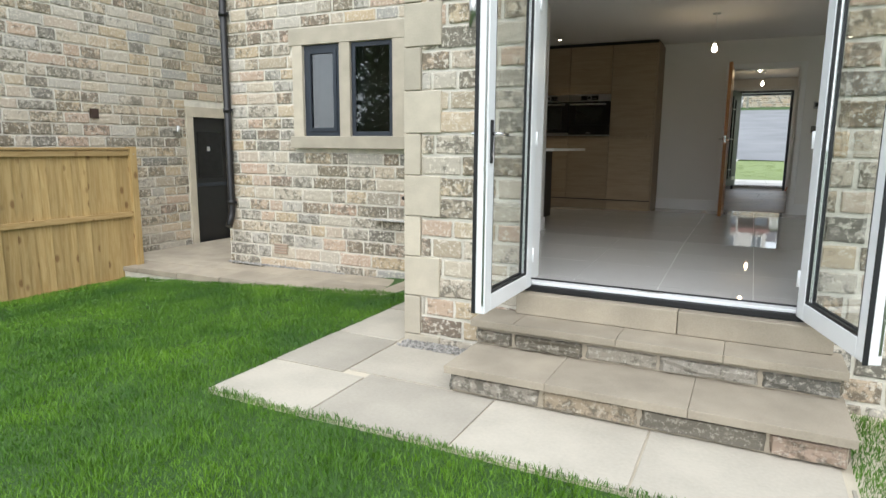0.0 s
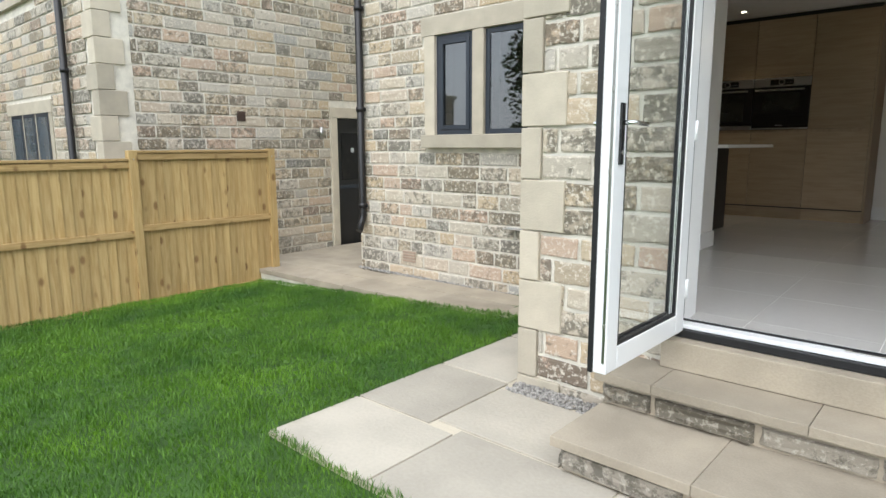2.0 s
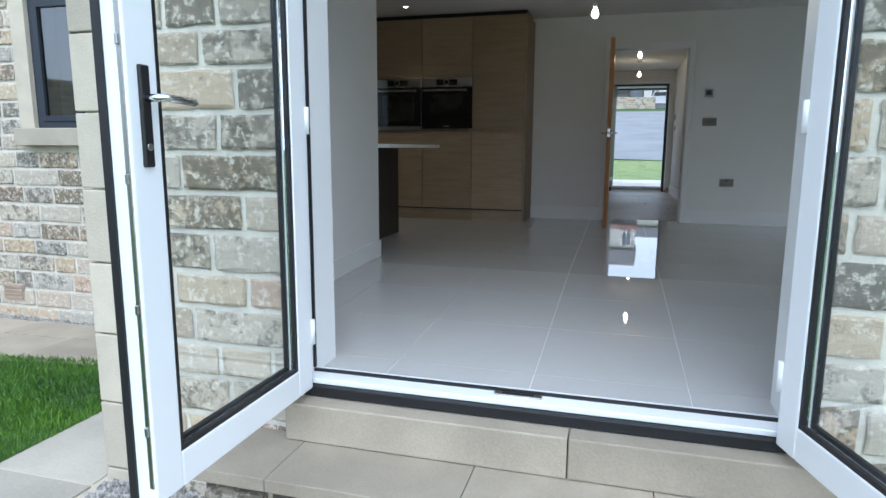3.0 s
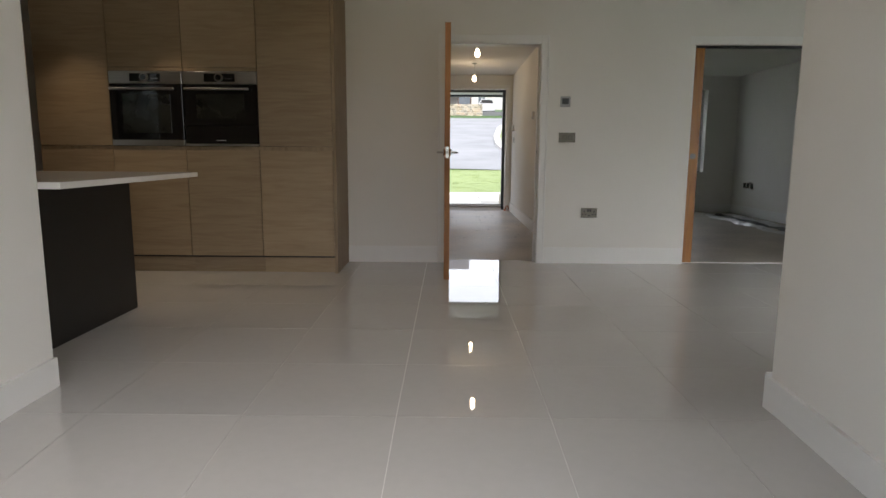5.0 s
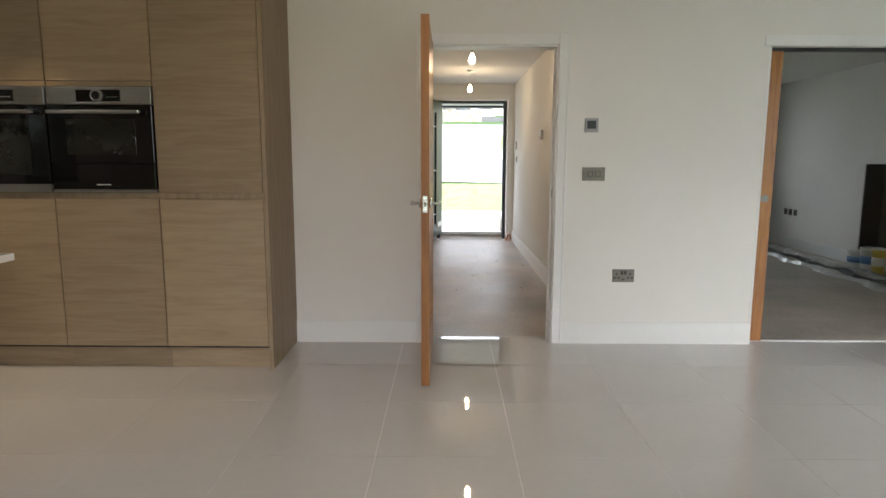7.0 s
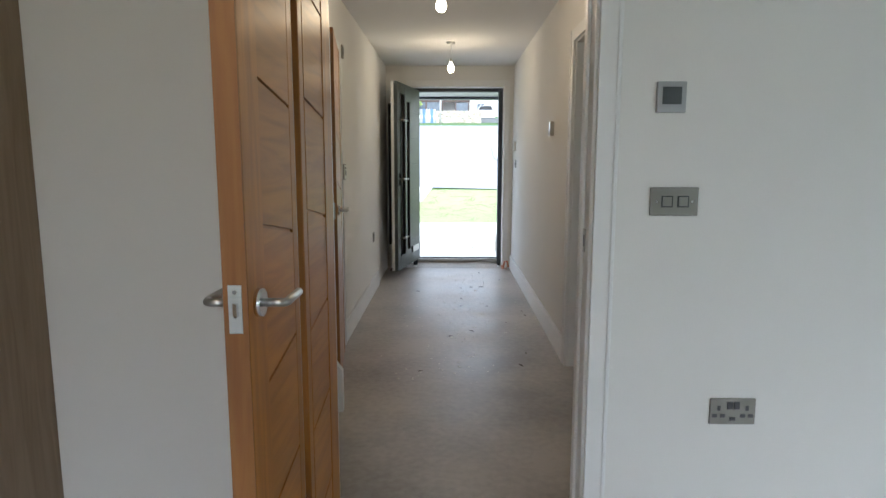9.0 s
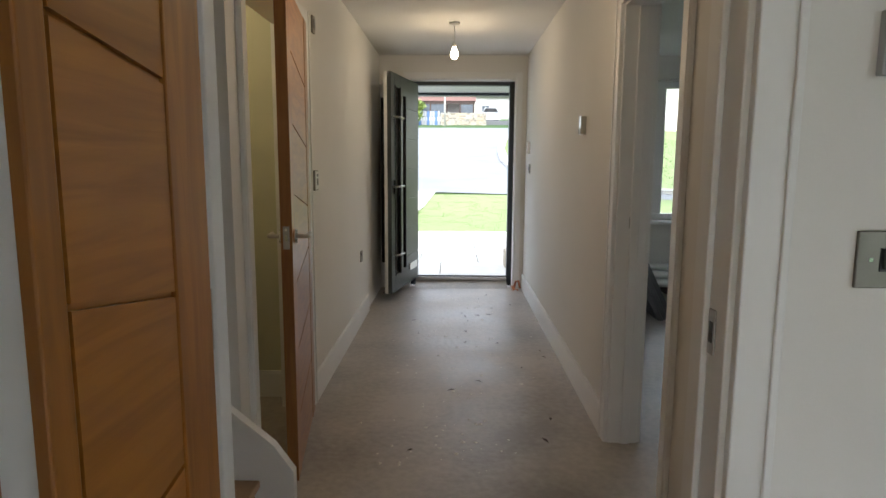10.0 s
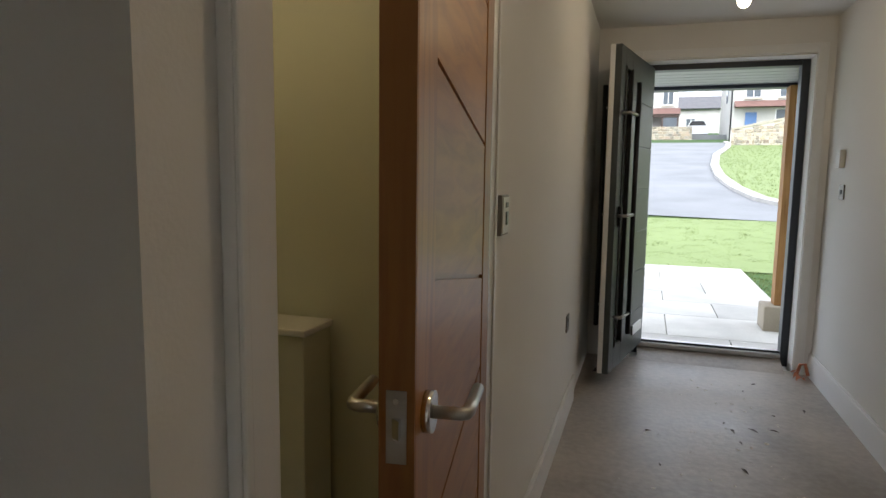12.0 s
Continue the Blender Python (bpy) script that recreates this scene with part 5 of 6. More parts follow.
# far neighbour's low wing, with coping and pipes
nw = thing("neighbour_wing", "low stone wing with a flat coping", "outbuilding", at=(-15.5, 2, -0.5))
part("wall", box(-17.5, -13.6, -3.5, 4.0, -0.9, 3.0), MORTAR, nw)
part("coping", box(-17.5, -13.53, -3.56, 4.0, 3.0, 3.1, 0.01), DRESSED, nw)
stone_wall(nw, (-13.59, -3.5), 90, 7.5, -0.5, 2.98, [], 0)
for y, z1, r in ((3.72, 3.1, 0.085), (3.36, 2.45, 0.06)):
    dp = thing("soil_pipe", "stout black pipe on a low stone wing", "pipe", "black pipes", at=(-13.46, y, -0.3))
    part("pipe", tube([(-13.46, y, -0.35), (-13.46, y, z1)], r, 14), BLACK_PIPE, dp)
    for z in (0.6, 1.7, z1 - 0.08):
        part("collar", tube([(-13.46, y, z), (-13.46, y, z + 0.12)], r + 0.022, 14), BLACK_PIPE, dp)
    if r > 0.07:
        part("branch", tube([(-13.46, y, 2.1), (-13.46, y + 0.16, 2.14), (-13.5, y + 0.26, 2.16)], 0.045, 10), BLACK_PIPE, dp)
hop = thing("rainwater_hopper", "black rainwater hopper head", "hopper", at=(-13.46, 3.36, 2.4))
part("hopper", lathe(-13.46, 3.36, [(0.07, 2.36), (0.19, 2.52), (0.21, 2.66)], 12), BLACK_PIPE, hop)
part("outlet_elbow", tube([(-13.46, 3.36, 2.6), (-13.46, 3.5, 2.72), (-13.46, 3.7, 2.74)], 0.05, 10), BLACK_PIPE, hop)
downpipe(-9.62, 3.95, -0.3, 6.2)

# outside tap light on the neighbour's wall
wl = thing("wall_light", "small steel outdoor wall light", "wall light", at=(NX, 7.35, 1.72))
part("bracket", box(NX + 0.0, NX + 0.05, 7.32, 7.38, 1.70, 1.76, 0.003), STEEL, wl)
part("lamp_body", tube([(NX + 0.085, 7.35, 1.64), (NX + 0.085, 7.35, 1.84)], 0.03, 14), STEEL, wl)

pl = thing("wall_light", "slim steel outdoor wall light beside the garden doors", "wall light", at=(-1.78, 4.2, 2.6))
part("bracket", box(-1.94, -1.88, 4.13, 4.20, 2.45, 2.53, 0.003), STEEL, pl)
part("lamp_body", tube([(-1.91, 4.10, 2.36), (-1.91, 4.10, 2.62)], 0.032, 16), STEEL, pl)

# steps up to the garden doors
SX0, SX1 = -1.75, 0.47
for nm, y0, ztop, x0 in (("garden_step", 3.35, 0.178, SX0), ("garden_step", 3.83, 0.356, SX0 - 0.03)):
    th = thing(nm, "sawn stone step on rough stone risers", "step", "garden steps", at=(-0.6, 3.7, ztop - 0.178))
    part("core", box(x0 + 0.05, SX1 - 0.03, y0 + 0.05, 4.19, ztop - 0.178, ztop - 0.052), TREAD, th)
    xs = [x0, x0 + 0.66, x0 + 1.45, SX1] if ztop < 0.2 else [x0, x0 + 0.31, x0 + 1.0, x0 + 1.62, SX1]
    for a, b in zip(xs, xs[1:]):
        part("tread_slab", box(a + 0.001, b - 0.001, y0, min(y0 + 0.6, 4.19), ztop - 0.05, ztop, 0.004), TREAD, th)
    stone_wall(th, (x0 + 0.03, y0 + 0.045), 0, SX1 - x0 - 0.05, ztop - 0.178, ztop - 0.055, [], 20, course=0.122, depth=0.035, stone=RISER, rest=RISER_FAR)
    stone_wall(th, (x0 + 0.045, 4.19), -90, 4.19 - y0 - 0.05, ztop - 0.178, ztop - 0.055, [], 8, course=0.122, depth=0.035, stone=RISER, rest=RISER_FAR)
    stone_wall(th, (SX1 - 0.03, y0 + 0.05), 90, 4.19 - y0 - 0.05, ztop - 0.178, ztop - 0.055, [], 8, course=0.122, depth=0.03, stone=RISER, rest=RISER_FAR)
ts = thing("threshold_stone", "long sawn stone block under the garden doors", "step", at=(-0.6, 4.15, 0.4))
for a, b in ((-1.55, -0.45), (-0.45, 0.42)):
    part("block", box(a + 0.002, b - 0.002, 4.12, 4.212, 0.358, GF - 0.058, 0.006), TREAD, ts)

# patio flags: each a slab of its own
pat = structure("patio", box(-3.12, 0.9, 2.70, 6.36, -0.30, -0.010), DRESSED, "riven pale sandstone flags with mortar joints")
random.seed(5)
FL = [(-3.13, -2.335, 2.70, 3.34), (-2.335, -1.41, 2.70, 3.40), (-1.41, -0.49, 2.70, 3.40), (-0.49, 0.42, 2.70, 3.40),
      (-3.13, -2.53, 3.35, 4.12), (-2.525, -1.73, 3.41, 4.02), (-3.13, -2.54, 4.13, 4.95), (-3.13, -2.54, 4.96, 5.75), (-3.13, -2.54, 5.76, 6.40), (0.43, 0.46, 2.70, 3.2)]
for a, b, c, d in FL:
    part("flag", box(a + 0.006, b - 0.006, c + 0.006, d - 0.006, -0.035, random.uniform(-0.003, 0.002), 0.004), FLAG, pat)
# side path of flags, a slab's height above the lawn
pth = structure("path", box(-8.70, -3.13, 5.58, 6.45, -0.50, -0.18), MORTAR, "raised path of pale sandstone flags along the house")
x = -8.70
while x < -3.2:
    w = random.choice((0.6, 0.75, 0.9))
    b = min(x + w, -3.14)
    z = -0.05 + (x + 3.1) * 0.018
    for c, d in ((5.56, 6.02), (6.03, 6.40)):
        part("flag", box(x + 0.006, b - 0.006, c, d - 0.006, -0.20, z, 0.004), TREAD, pth)
    x += w
part("side_slab", box(-8.70, -6.74, 6.45, 10.5, -0.5, -0.17), TREAD, pth)


def gravel(name, x0, x1, y0, y1, z, n, label):
    vs, fs = [], []
    r0 = random.Random(int(n + x0 * 10))
    for _ in range(n):
        cx, cy, r = r0.uniform(x0, x1), r0.uniform(y0, y1), r0.uniform(0.007, 0.018)
        b = len(vs)
        for i in range(5):
            a = 6.283 * i / 5 + r0.random()
            vs.append((cx + r * math.cos(a), cy + r * math.sin(a), z))
        vs.append((cx, cy, z + r * r0.uniform(0.7, 1.3)))
        fs += [(b + i, b + (i + 1) % 5, b + 5) for i in range(5)]
    me = bpy.data.meshes.new(name)
    me.from_pydata(vs, [], fs)
    me.materials.append(GRAVEL)
    tagged(new(name, me), label, "gravel", "", "stuff")


gravel("gravel_strip", -2.5, -1.74, 4.03, 4.19, -0.004, 900, "loose pale gravel along a stone wall")
gravel("gravel_edge", -6.7, -2.52, 6.39, 6.475, -0.10, 1800, "loose pale gravel along a stone wall")


# ---- lawn and ground ----
def lawn_z(x, y):
    """The rear lawn falls away from the patio towards the fence."""
    if x < -3.1:
        z = 0.002 - 0.064 * (-3.1 - x)
    else:
        z = 0.002
    return max(z, -0.36) + 0.02 * noise.noise((x * 0.9, y * 0.9, 0))


def sheet(name, xs, ys, fz, material, label, cat="ground"):
    vs = [(x, y, fz(x, y)) for y in ys for x in xs]
    n = len(xs)
    fs = [(j * n + i, j * n + i + 1, (j + 1) * n + i + 1, (j + 1) * n + i) for j in range(len(ys) - 1) for i in range(n - 1)]
    me = bpy.data.meshes.new(name)
    me.from_pydata(vs, [], fs)
    me.materials.append(material)
    return tagged(new(name, me), label, cat, "", "structure")


def ground_z(x, y):
    if y < 15.6:
        z = lawn_z(x, y) - 0.03
        if -2.6 < x < 5 and y > 3.2:
            z = -0.1
        return z if y < 14 else z + (0.45 - z) * (y - 14) / 1.3
    return 0.56 if y < 21 else 0.56 + 0.1 * (y - 21) if y < 95 else 7.96


gx = [-400, -150, -60, -30, -20, -14] + [i * 0.4 - 10 for i in range(56)] + [14, 20, 30, 60, 150, 400]
gy = [-400, -150, -50, -20, -8] + [i * 0.45 - 5 for i in range(45)] + [15.31, 17, 21, 26, 40, 60, 95, 150, 400]
sheet("ground", gx, gy, ground_z, TURF, "green turf that reaches out to the distance")


def grass(name, n, region, fz, hmin, hmax, width, material, label, keep):
    """Blades of grass, each a bent sliver of two faces."""
    r = np.random.RandomState(n % 1000)
    x = r.uniform(region[0], region[1], n)
    y = r.uniform(region[2], region[3], n)
    ok = np.array([keep(a, b) for a, b in zip(x, y)])
    x, y = x[ok], y[ok]
    n = len(x)
    z = np.array([fz(a, b) for a, b in zip(x, y)])
    clump = np.array([noise.noise((a * 3.1, b * 3.1, 4)) for a, b in zip(x, y)])
    h = r.uniform(hmin, hmax, n) * (1 + 0.8 * clump)
    a = r.uniform(0, 6.283, n)
    lean = r.uniform(0.15, 0.9, n) * h
    la = r.uniform(0, 6.283, n)
    w = width * r.uniform(0.6, 1.3, n)
    co = np.zeros((n, 5, 3))
    dx, dy = np.cos(a) * w, np.sin(a) * w
    lx, ly = np.cos(la) * lean, np.sin(la) * lean
    for k, (s, f, lf) in enumerate(((-1, 0, 0), (1, 0, 0), (0.8, 0.6, 0.35), (-0.8, 0.6, 0.35), (0, 1, 1))):
        co[:, k, 0] = x + dx * s + lx * lf
        co[:, k, 1] = y + dy * s + ly * lf
        co[:, k, 2] = z + h * f
    me = bpy.data.meshes.new(name)
    base = np.arange(n)[:, None] * 5
    faces = np.concatenate([base + np.array([[0, 1, 2]]), base + np.array([[0, 2, 3]]), base + np.array([[3, 2, 4]])], 1).reshape(-1, 3)
    me.vertices.add(n * 5)
    me.vertices.foreach_set("co", co.reshape(-1))
    me.loops.add(len(faces) * 3)
    me.loops.foreach_set("vertex_index", faces.reshape(-1).astype(np.int32))
    me.polygons.add(len(faces))
    me.polygons.foreach_set("loop_start", np.arange(0, len(faces) * 3, 3, dtype=np.int32))
    me.polygons.foreach_set("use_smooth", np.ones(len(faces), dtype=bool))
    me.update(calc_edges=True)
    me.materials.append(material)
    return tagged(new(name, me), label, "grass", "", "stuff")


def on_lawn(x, y):
    if x > -3.115 + 0.03 * noise.noise((y * 5, 1, 1)) and y > 2.715 + 0.03 * noise.noise((x * 5, 2, 1)):
        return x > 0.46 and y < 4.1
    return y < 5.58 + 0.02 * noise.noise((x * 6, 0, 0))


grass("lawn", 330000, (-7.75, 2.0, 0.3, 5.65), lawn_z, 0.017, 0.040, 0.0024, GRASS, "lush green lawn grass", on_lawn)

# ---- fence: posts, feather-edge boards, rails and capping ----
FXP = -7.78
posts = [5.80, 3.97, 2.14, 0.31, -1.52]
for i in range(4):
    y1, y0 = posts[i] - 0.05, posts[i + 1] + 0.05
    zb = -0.36 - 0.02 * i
    zt = (1.49, 1.40, 1.36, 1.30)[i]
    th = thing("fence", "new pale timber fence bay of upright boards", "fence", "garden fence", at=(FXP, (y0 + y1) / 2, zb))
    nb = 17
    for k in range(nb):
        a = y0 + (y1 - y0) * k / nb
        b = y0 + (y1 - y0) * (k + 1) / nb
        poly = [(FXP - 0.024, a - 0.012), (FXP - 0.018, a - 0.012), (FXP - 0.003, b), (FXP - 0.024, b)]
        part("board", prism(poly, "z", zb + 0.02, zt - 0.03), FENCE_WOOD, th)
    for zz in (zb + 0.0, (zb + zt) / 2 - 0.02, zt - 0.11):
        part("rail", box(FXP - 0.004, FXP + 0.034, y0, y1, zz, zz + 0.07, 0.003), FENCE_RAIL, th)
    part("capping", box(FXP - 0.035, FXP + 0.045, y0, y1, zt - 0.03, zt, 0.003), FENCE_RAIL, th, "timber capping rail")
for i, y in enumerate(posts):
    th = thing("fence_post", "square sawn timber fence post", "fence post", "garden fence posts", at=(FXP, y, -0.45))
    zt = (1.50, 1.49, 1.41, 1.36, 1.3)[i]
    part("post", box(FXP - 0.05, FXP + 0.05, y - 0.05, y + 0.05, -0.5, zt, 0.004), FENCE_WOOD, th)
    part("bolt", tube([(FXP + 0.05, y, zt - 0.1), (FXP + 0.056, y, zt - 0.1)], 0.008, 8), STEEL, th)


# ---- front: porch, path, lawns, road, houses ----
def hill(y):
    return 0.56 if y < 21 else 0.56 + 0.1 * (y - 21)


por = thing("porch_canopy", "porch canopy with ribbed soffit on a green oak post", "porch", at=(0, 16, 0.6))
part("soffit", box(-1.6, 1.25, 15.6, 17.05, F + 2.20, F + 2.32), WHITE, por)
for k in range(9):
    part("soffit_board", box(-1.6, 1.25, 15.63 + k * 0.155, 15.77 + k * 0.155, F + 2.185, F + 2.198, 0.003), GREY_PLASTIC, por)
part("beam", box(-1.6, 1.25, 16.9, 17.05, F + 2.150, F + 2.184, 0.004), ANTHRACITE, por)
part("post", box(0.72, 0.88, 16.78, 16.94, 0.84, F + 2.150, 0.006), OAK_POST, por, "square green oak post")
part("staddle", box(0.63, 0.97, 16.70, 17.02, 0.5, 0.84, 0.015), TREAD, por, "stone post base")
# assumed window, never in view: added so daylight reaches the kitchen from the right
dw = thing("window_dining_assumed", "assumed white-framed dining window, out of view, that lets in daylight", "window", kind="structure")
for a0, a1 in ((2.1, 2.17), (2.8, 2.86), (3.52, 3.58), (4.23, 4.3)):
    part("frame_side", box(a0, a1, 6.35, 6.41, F + 0.05, F + 2.1, 0.004), UPVC, dw)
for a0, a1 in ((2.17, 2.8), (2.86, 3.52), (3.58, 4.23)):
    part("frame_rail", box(a0, a1, 6.35, 6.41, F + 0.05, F + 0.12, 0.004), UPVC, dw)
    part("frame_rail", box(a0, a1, 6.35, 6.41, F + 2.03, F + 2.1, 0.004), UPVC, dw)
    part("pane", box(a0, a1, 6.377, 6.383, F + 0.12, F + 2.03), GLASS, dw).visible_shadow = False
fpv = structure("front_path", box(-1.3, 1.0, 15.60, 21.0, 0.3, 0.585), MORTAR, "pale flagged path to the front door")
yy = 15.61
i = 0
while yy < 20.9:
    d = (0.62, 0.9, 0.75)[i % 3]
    for a, b in (((-1.3, -0.2), (-0.2, 1.0)) if i % 2 else ((-1.3, -0.5), (-0.5, 0.3), (0.3, 1.0))):
        part("flag", box(a + 0.004, b - 0.004, yy + 0.004, min(yy + d, 20.98) - 0.004, 0.585, 0.615, 0.004), DRIVE, fpv)
    yy += d
    i += 1
gravel("front_gravel", -1.9, -1.3, 15.62, 18.5, 0.57, 1500, "pale gravel beside the front path")


def ribbon(name, left, right, dz, material, label, cat):
    """A strip of ground between two lines, laid on the hill."""
    n = len(left)
    vs = [(x, y, hill(y) + dz) for x, y in left] + [(x, y, hill(y) + dz) for x, y in right]
    fs = [(i, n + i, n + i + 1, i + 1) for i in range(n - 1)]
    me = bpy.data.meshes.new(name)
    me.from_pydata(vs, [], fs)
    me.materials.append(material)
    return tagged(new(name, me), label, cat, "", "structure")


KB = [(14, 23.6), (8, 25.6), (4.6, 26.6), (3.1, 27.6), (2.35, 29.5), (2.05, 32), (1.95, 36), (2.2, 41), (3.0, 49), (4.4, 57), (5.0, 62), (5.2, 66)]
RL = [(14, 22.5), (8, 24.6), (4, 25.7), (0, 26.3), (-2, 26.6), (-6, 28), (-9, 32), (-12, 38), (-14, 45), (-16, 55), (-18, 60), (-20, 66)]
ribbon("road", RL, KB, 0.03, ASPHALT, "grey asphalt road that bends uphill", "road")
ribbon("drive", [(-6, 15.4), (-6, 20), (-6, 24), (-6, 28.1)], [(-1.9, 15.4), (-1.35, 20), (-0.75, 24), (-0.55, 26.4)], 0.035, DRIVE, "pale paved driveway beside the lawn", "drive")
kb = structure("kerb", bmesh.new(), KERB, "pale concrete kerb round the bend")
for (xa, ya), (xb, yb) in zip(KB, KB[1:]):
    L = math.hypot(xb - xa, yb - ya)
    n = max(1, int(L / 0.92))
    for k in range(n):
        p0 = Vector((xa + (xb - xa) * k / n, ya + (yb - ya) * k / n))
        p1 = Vector((xa + (xb - xa) * (k + 1) / n, ya + (yb - ya) * (k + 1) / n))
        d = (p1 - p0).normalized()
        nn = Vector((-d.y, d.x)) * -0.35
        q = [p0, p1 - d * 0.01, p1 - d * 0.01 + nn, p0 + nn]
        bm = bmesh.new()
        lo = [bm.verts.new((v.x, v.y, hill(v.y) - 0.05)) for v in q]
        hi = [bm.verts.new((v.x, v.y, hill(v.y) + 0.14)) for v in q]
        bm.faces.new(hi)
        for j in range(4):
            bm.faces.new((lo[j], lo[(j + 1) % 4], hi[(j + 1) % 4], hi[j]))
        bmesh.ops.recalc_face_normals(bm, faces=bm.faces)
        part("kerb_stone", bm, KERB, kb)


def front_keep(x, y):
    if y > 26.2 - 0.13 * max(0, x):
        return False
    if y < 21:
        return x > 1.03
    return x > -1.25 + 0.115 * (y - 20.0)


def front_z(x, y):
    return hill(y)


sheet("front_lawn", [-1.15, 0.2, 1.6, 3, 5, 8], [20.95, 22, 23.5, 25, 26.0], lambda x, y: hill(y) + 0.02, GRASS_FRONT, "mown front lawn", "lawn")
grass("front_lawn_grass", 60000, (-1.3, 5.0, 15.4, 26.2), front_z, 0.022, 0.034, 0.005, GRASS_FRONT, "short pale green lawn grass", front_keep)


def bank_keep(x, y):
    for (xa, ya), (xb, yb) in zip(KB, KB[1:]):
        if ya <= y <= yb:
            return x > xa + (xb - xa) * (y - ya) / (yb - ya) + 0.4
    return False


ribbon("bank_lawn", [(x + 0.3, y) for x, y in KB[2:]], [(30, y) for x, y in KB[2:]], 0.06, GRASS_FRONT, "grass bank inside the road's bend", "lawn")
grass("bank_grass", 50000, (1.8, 14, 27, 60), front_z, 0.05, 0.12, 0.012, GRASS_FRONT, "short pale green bank grass", bank_keep)

# retaining wall that climbs beside the bend
rw = thing("retaining_wall", "rough stone retaining wall that climbs along the bank", "wall", at=(9, 61, hill(61)))
part("core", prism([(5.2, hill(61) - 0.3), (22, hill(61) - 0.3), (22, hill(61) + 4.6), (5.2, hill(61) + 1.15)], "y", 61, 61.5), MORTAR, rw)
part("coping", prism([(5.2, hill(61) + 1.15), (22, hill(61) + 4.6), (22, hill(61) + 4.75), (5.2, hill(61) + 1.3)], "y", 60.9, 61.55), DRESSED, rw)
for k in range(6):
    x0 = 5.2 + k * 1.4
    stone_wall(rw, (x0, 60.99), 0, 1.4, hill(61) - 0.1, hill(61) + 1.05 + (x0 - 5.2) * 0.2054, [], 0, course=0.26, depth=0.06)
# garden wall seen through the living room window
gw = thing("boundary_wall", "random-coursed pale stone boundary wall with grass below", "wall", at=(8.5, 24, 1.2))
part("core", box(5.6, 14.0, 24.03, 24.4, 0.5, 4.1), MORTAR, gw)
part("coping", box(5.55, 14.0, 23.95, 24.45, 4.1, 4.25, 0.02), DRESSED, gw)
stone_wall(gw, (5.6, 24.0), 0, 8.4, 0.9, 4.1, [], 0, course=0.2, depth=0.06)
part("plaque", box(7.15, 7.45, 23.93, 23.97, 2.2, 2.55, 0.004), ANTHRACITE, gw, "small dark plaque")


def house(name, label, x0, x1, y0, y1, zb, eave, ridge, material, wins, along="x"):
    th = thing(name, label, "house", at=((x0 + x1) / 2, y0, zb))
    part("wall", box(x0, x1, y0, y1, zb, eave), material, th)
    ym = (y0 + y1) / 2
    if along == "x":
        part("roof", prism([(y0 - 0.3, eave - 0.05), (ym, ridge), (y1 + 0.3, eave - 0.05)], "x", x0 - 0.2, x1 + 0.2), SLATE, th, "dark slate roof")
    else:
        part("roof", prism([(x0 - 0.3, eave - 0.05), ((x0 + x1) / 2, ridge), (x1 + 0.3, eave - 0.05)], "y", y0 - 0.2, y1 + 0.2), SLATE, th, "dark slate roof")
    part("gutter", box(x0 - 0.2, x1 + 0.2, y0 - 0.4, y0 - 0.28, eave - 0.12, eave, 0.02), BLACK_PIPE, th)
    for a, b, c, d in wins:
        w = part("window", box(a - 0.08, b + 0.08, y0 - 0.04, y0 + 0.02, c - 0.08, d + 0.08), WHITE, th, "white window frame")
        part("pane", box(a, (a + b) / 2 - 0.03, y0 - 0.05, y0 - 0.04, c, d), FAR_GLASS, w)
        part("pane", box((a + b) / 2 + 0.03, b, y0 - 0.05, y0 - 0.04, c, d), FAR_GLASS, w)
        part("window_sill", box(a - 0.15, b + 0.15, y0 - 0.14, y0, c - 0.2, c - 0.08), DRESSED, th)
    return th


ZB = 5.75
h1 = house("terrace_house", "pale rendered two-storey house with a red tiled porch roof", -9.0, 2.0, 76, 84, ZB, ZB + 5.6, ZB + 8.2, RENDER_W, [(-2.5, -1.2, ZB + 3.6, ZB + 5.1), (0.6, 1.5, ZB + 3.6, ZB + 5.1), (-6.5, -5.0, ZB + 3.6, ZB + 5.1)])
part("porch_roof", prism([(74.4, ZB + 2.55), (76, ZB + 3.25), (76, ZB + 2.55)], "x", -6.5, 2.2), RED_TILE, h1, "red tiled lean-to roof")
part("porch_beam", box(-6.5, 2.1, 74.5, 74.7, ZB + 2.25, ZB + 2.55), DARK_TIMBER, h1)
for x in (-6.4, -4.2, -2.6, -0.9, 0.5, 1.9):
    part("porch_post", box(x, x + 0.16, 74.5, 74.7, ZB, ZB + 2.25), DARK_TIMBER, h1)
part("bay_glass", box(-4.04, -0.9, 74.58, 74.62, ZB + 0.9, ZB + 2.25), FAR_GLASS, h1)
part("bay_panel", box(-4.04, -0.9, 74.55, 74.64, ZB, ZB + 0.9), WHITE, h1)
part("porch_glass", box(0.66, 1.9, 74.58, 74.62, ZB + 0.1, ZB + 2.2), FAR_GLASS, h1)
h2 = house("corner_house", "pale rendered corner house with dark gutters", 6.2, 18.0, 70, 80, ZB - 0.3, ZB + 5.5, ZB + 8.0, RENDER_W, [(7.2, 8.3, ZB + 3.4, ZB + 4.9), (9.8, 11.2, ZB + 3.4, ZB + 4.9), (13.0, 14.4, ZB + 3.4, ZB + 4.9), (9.6, 11.4, ZB + 0.9, ZB + 2.3)])
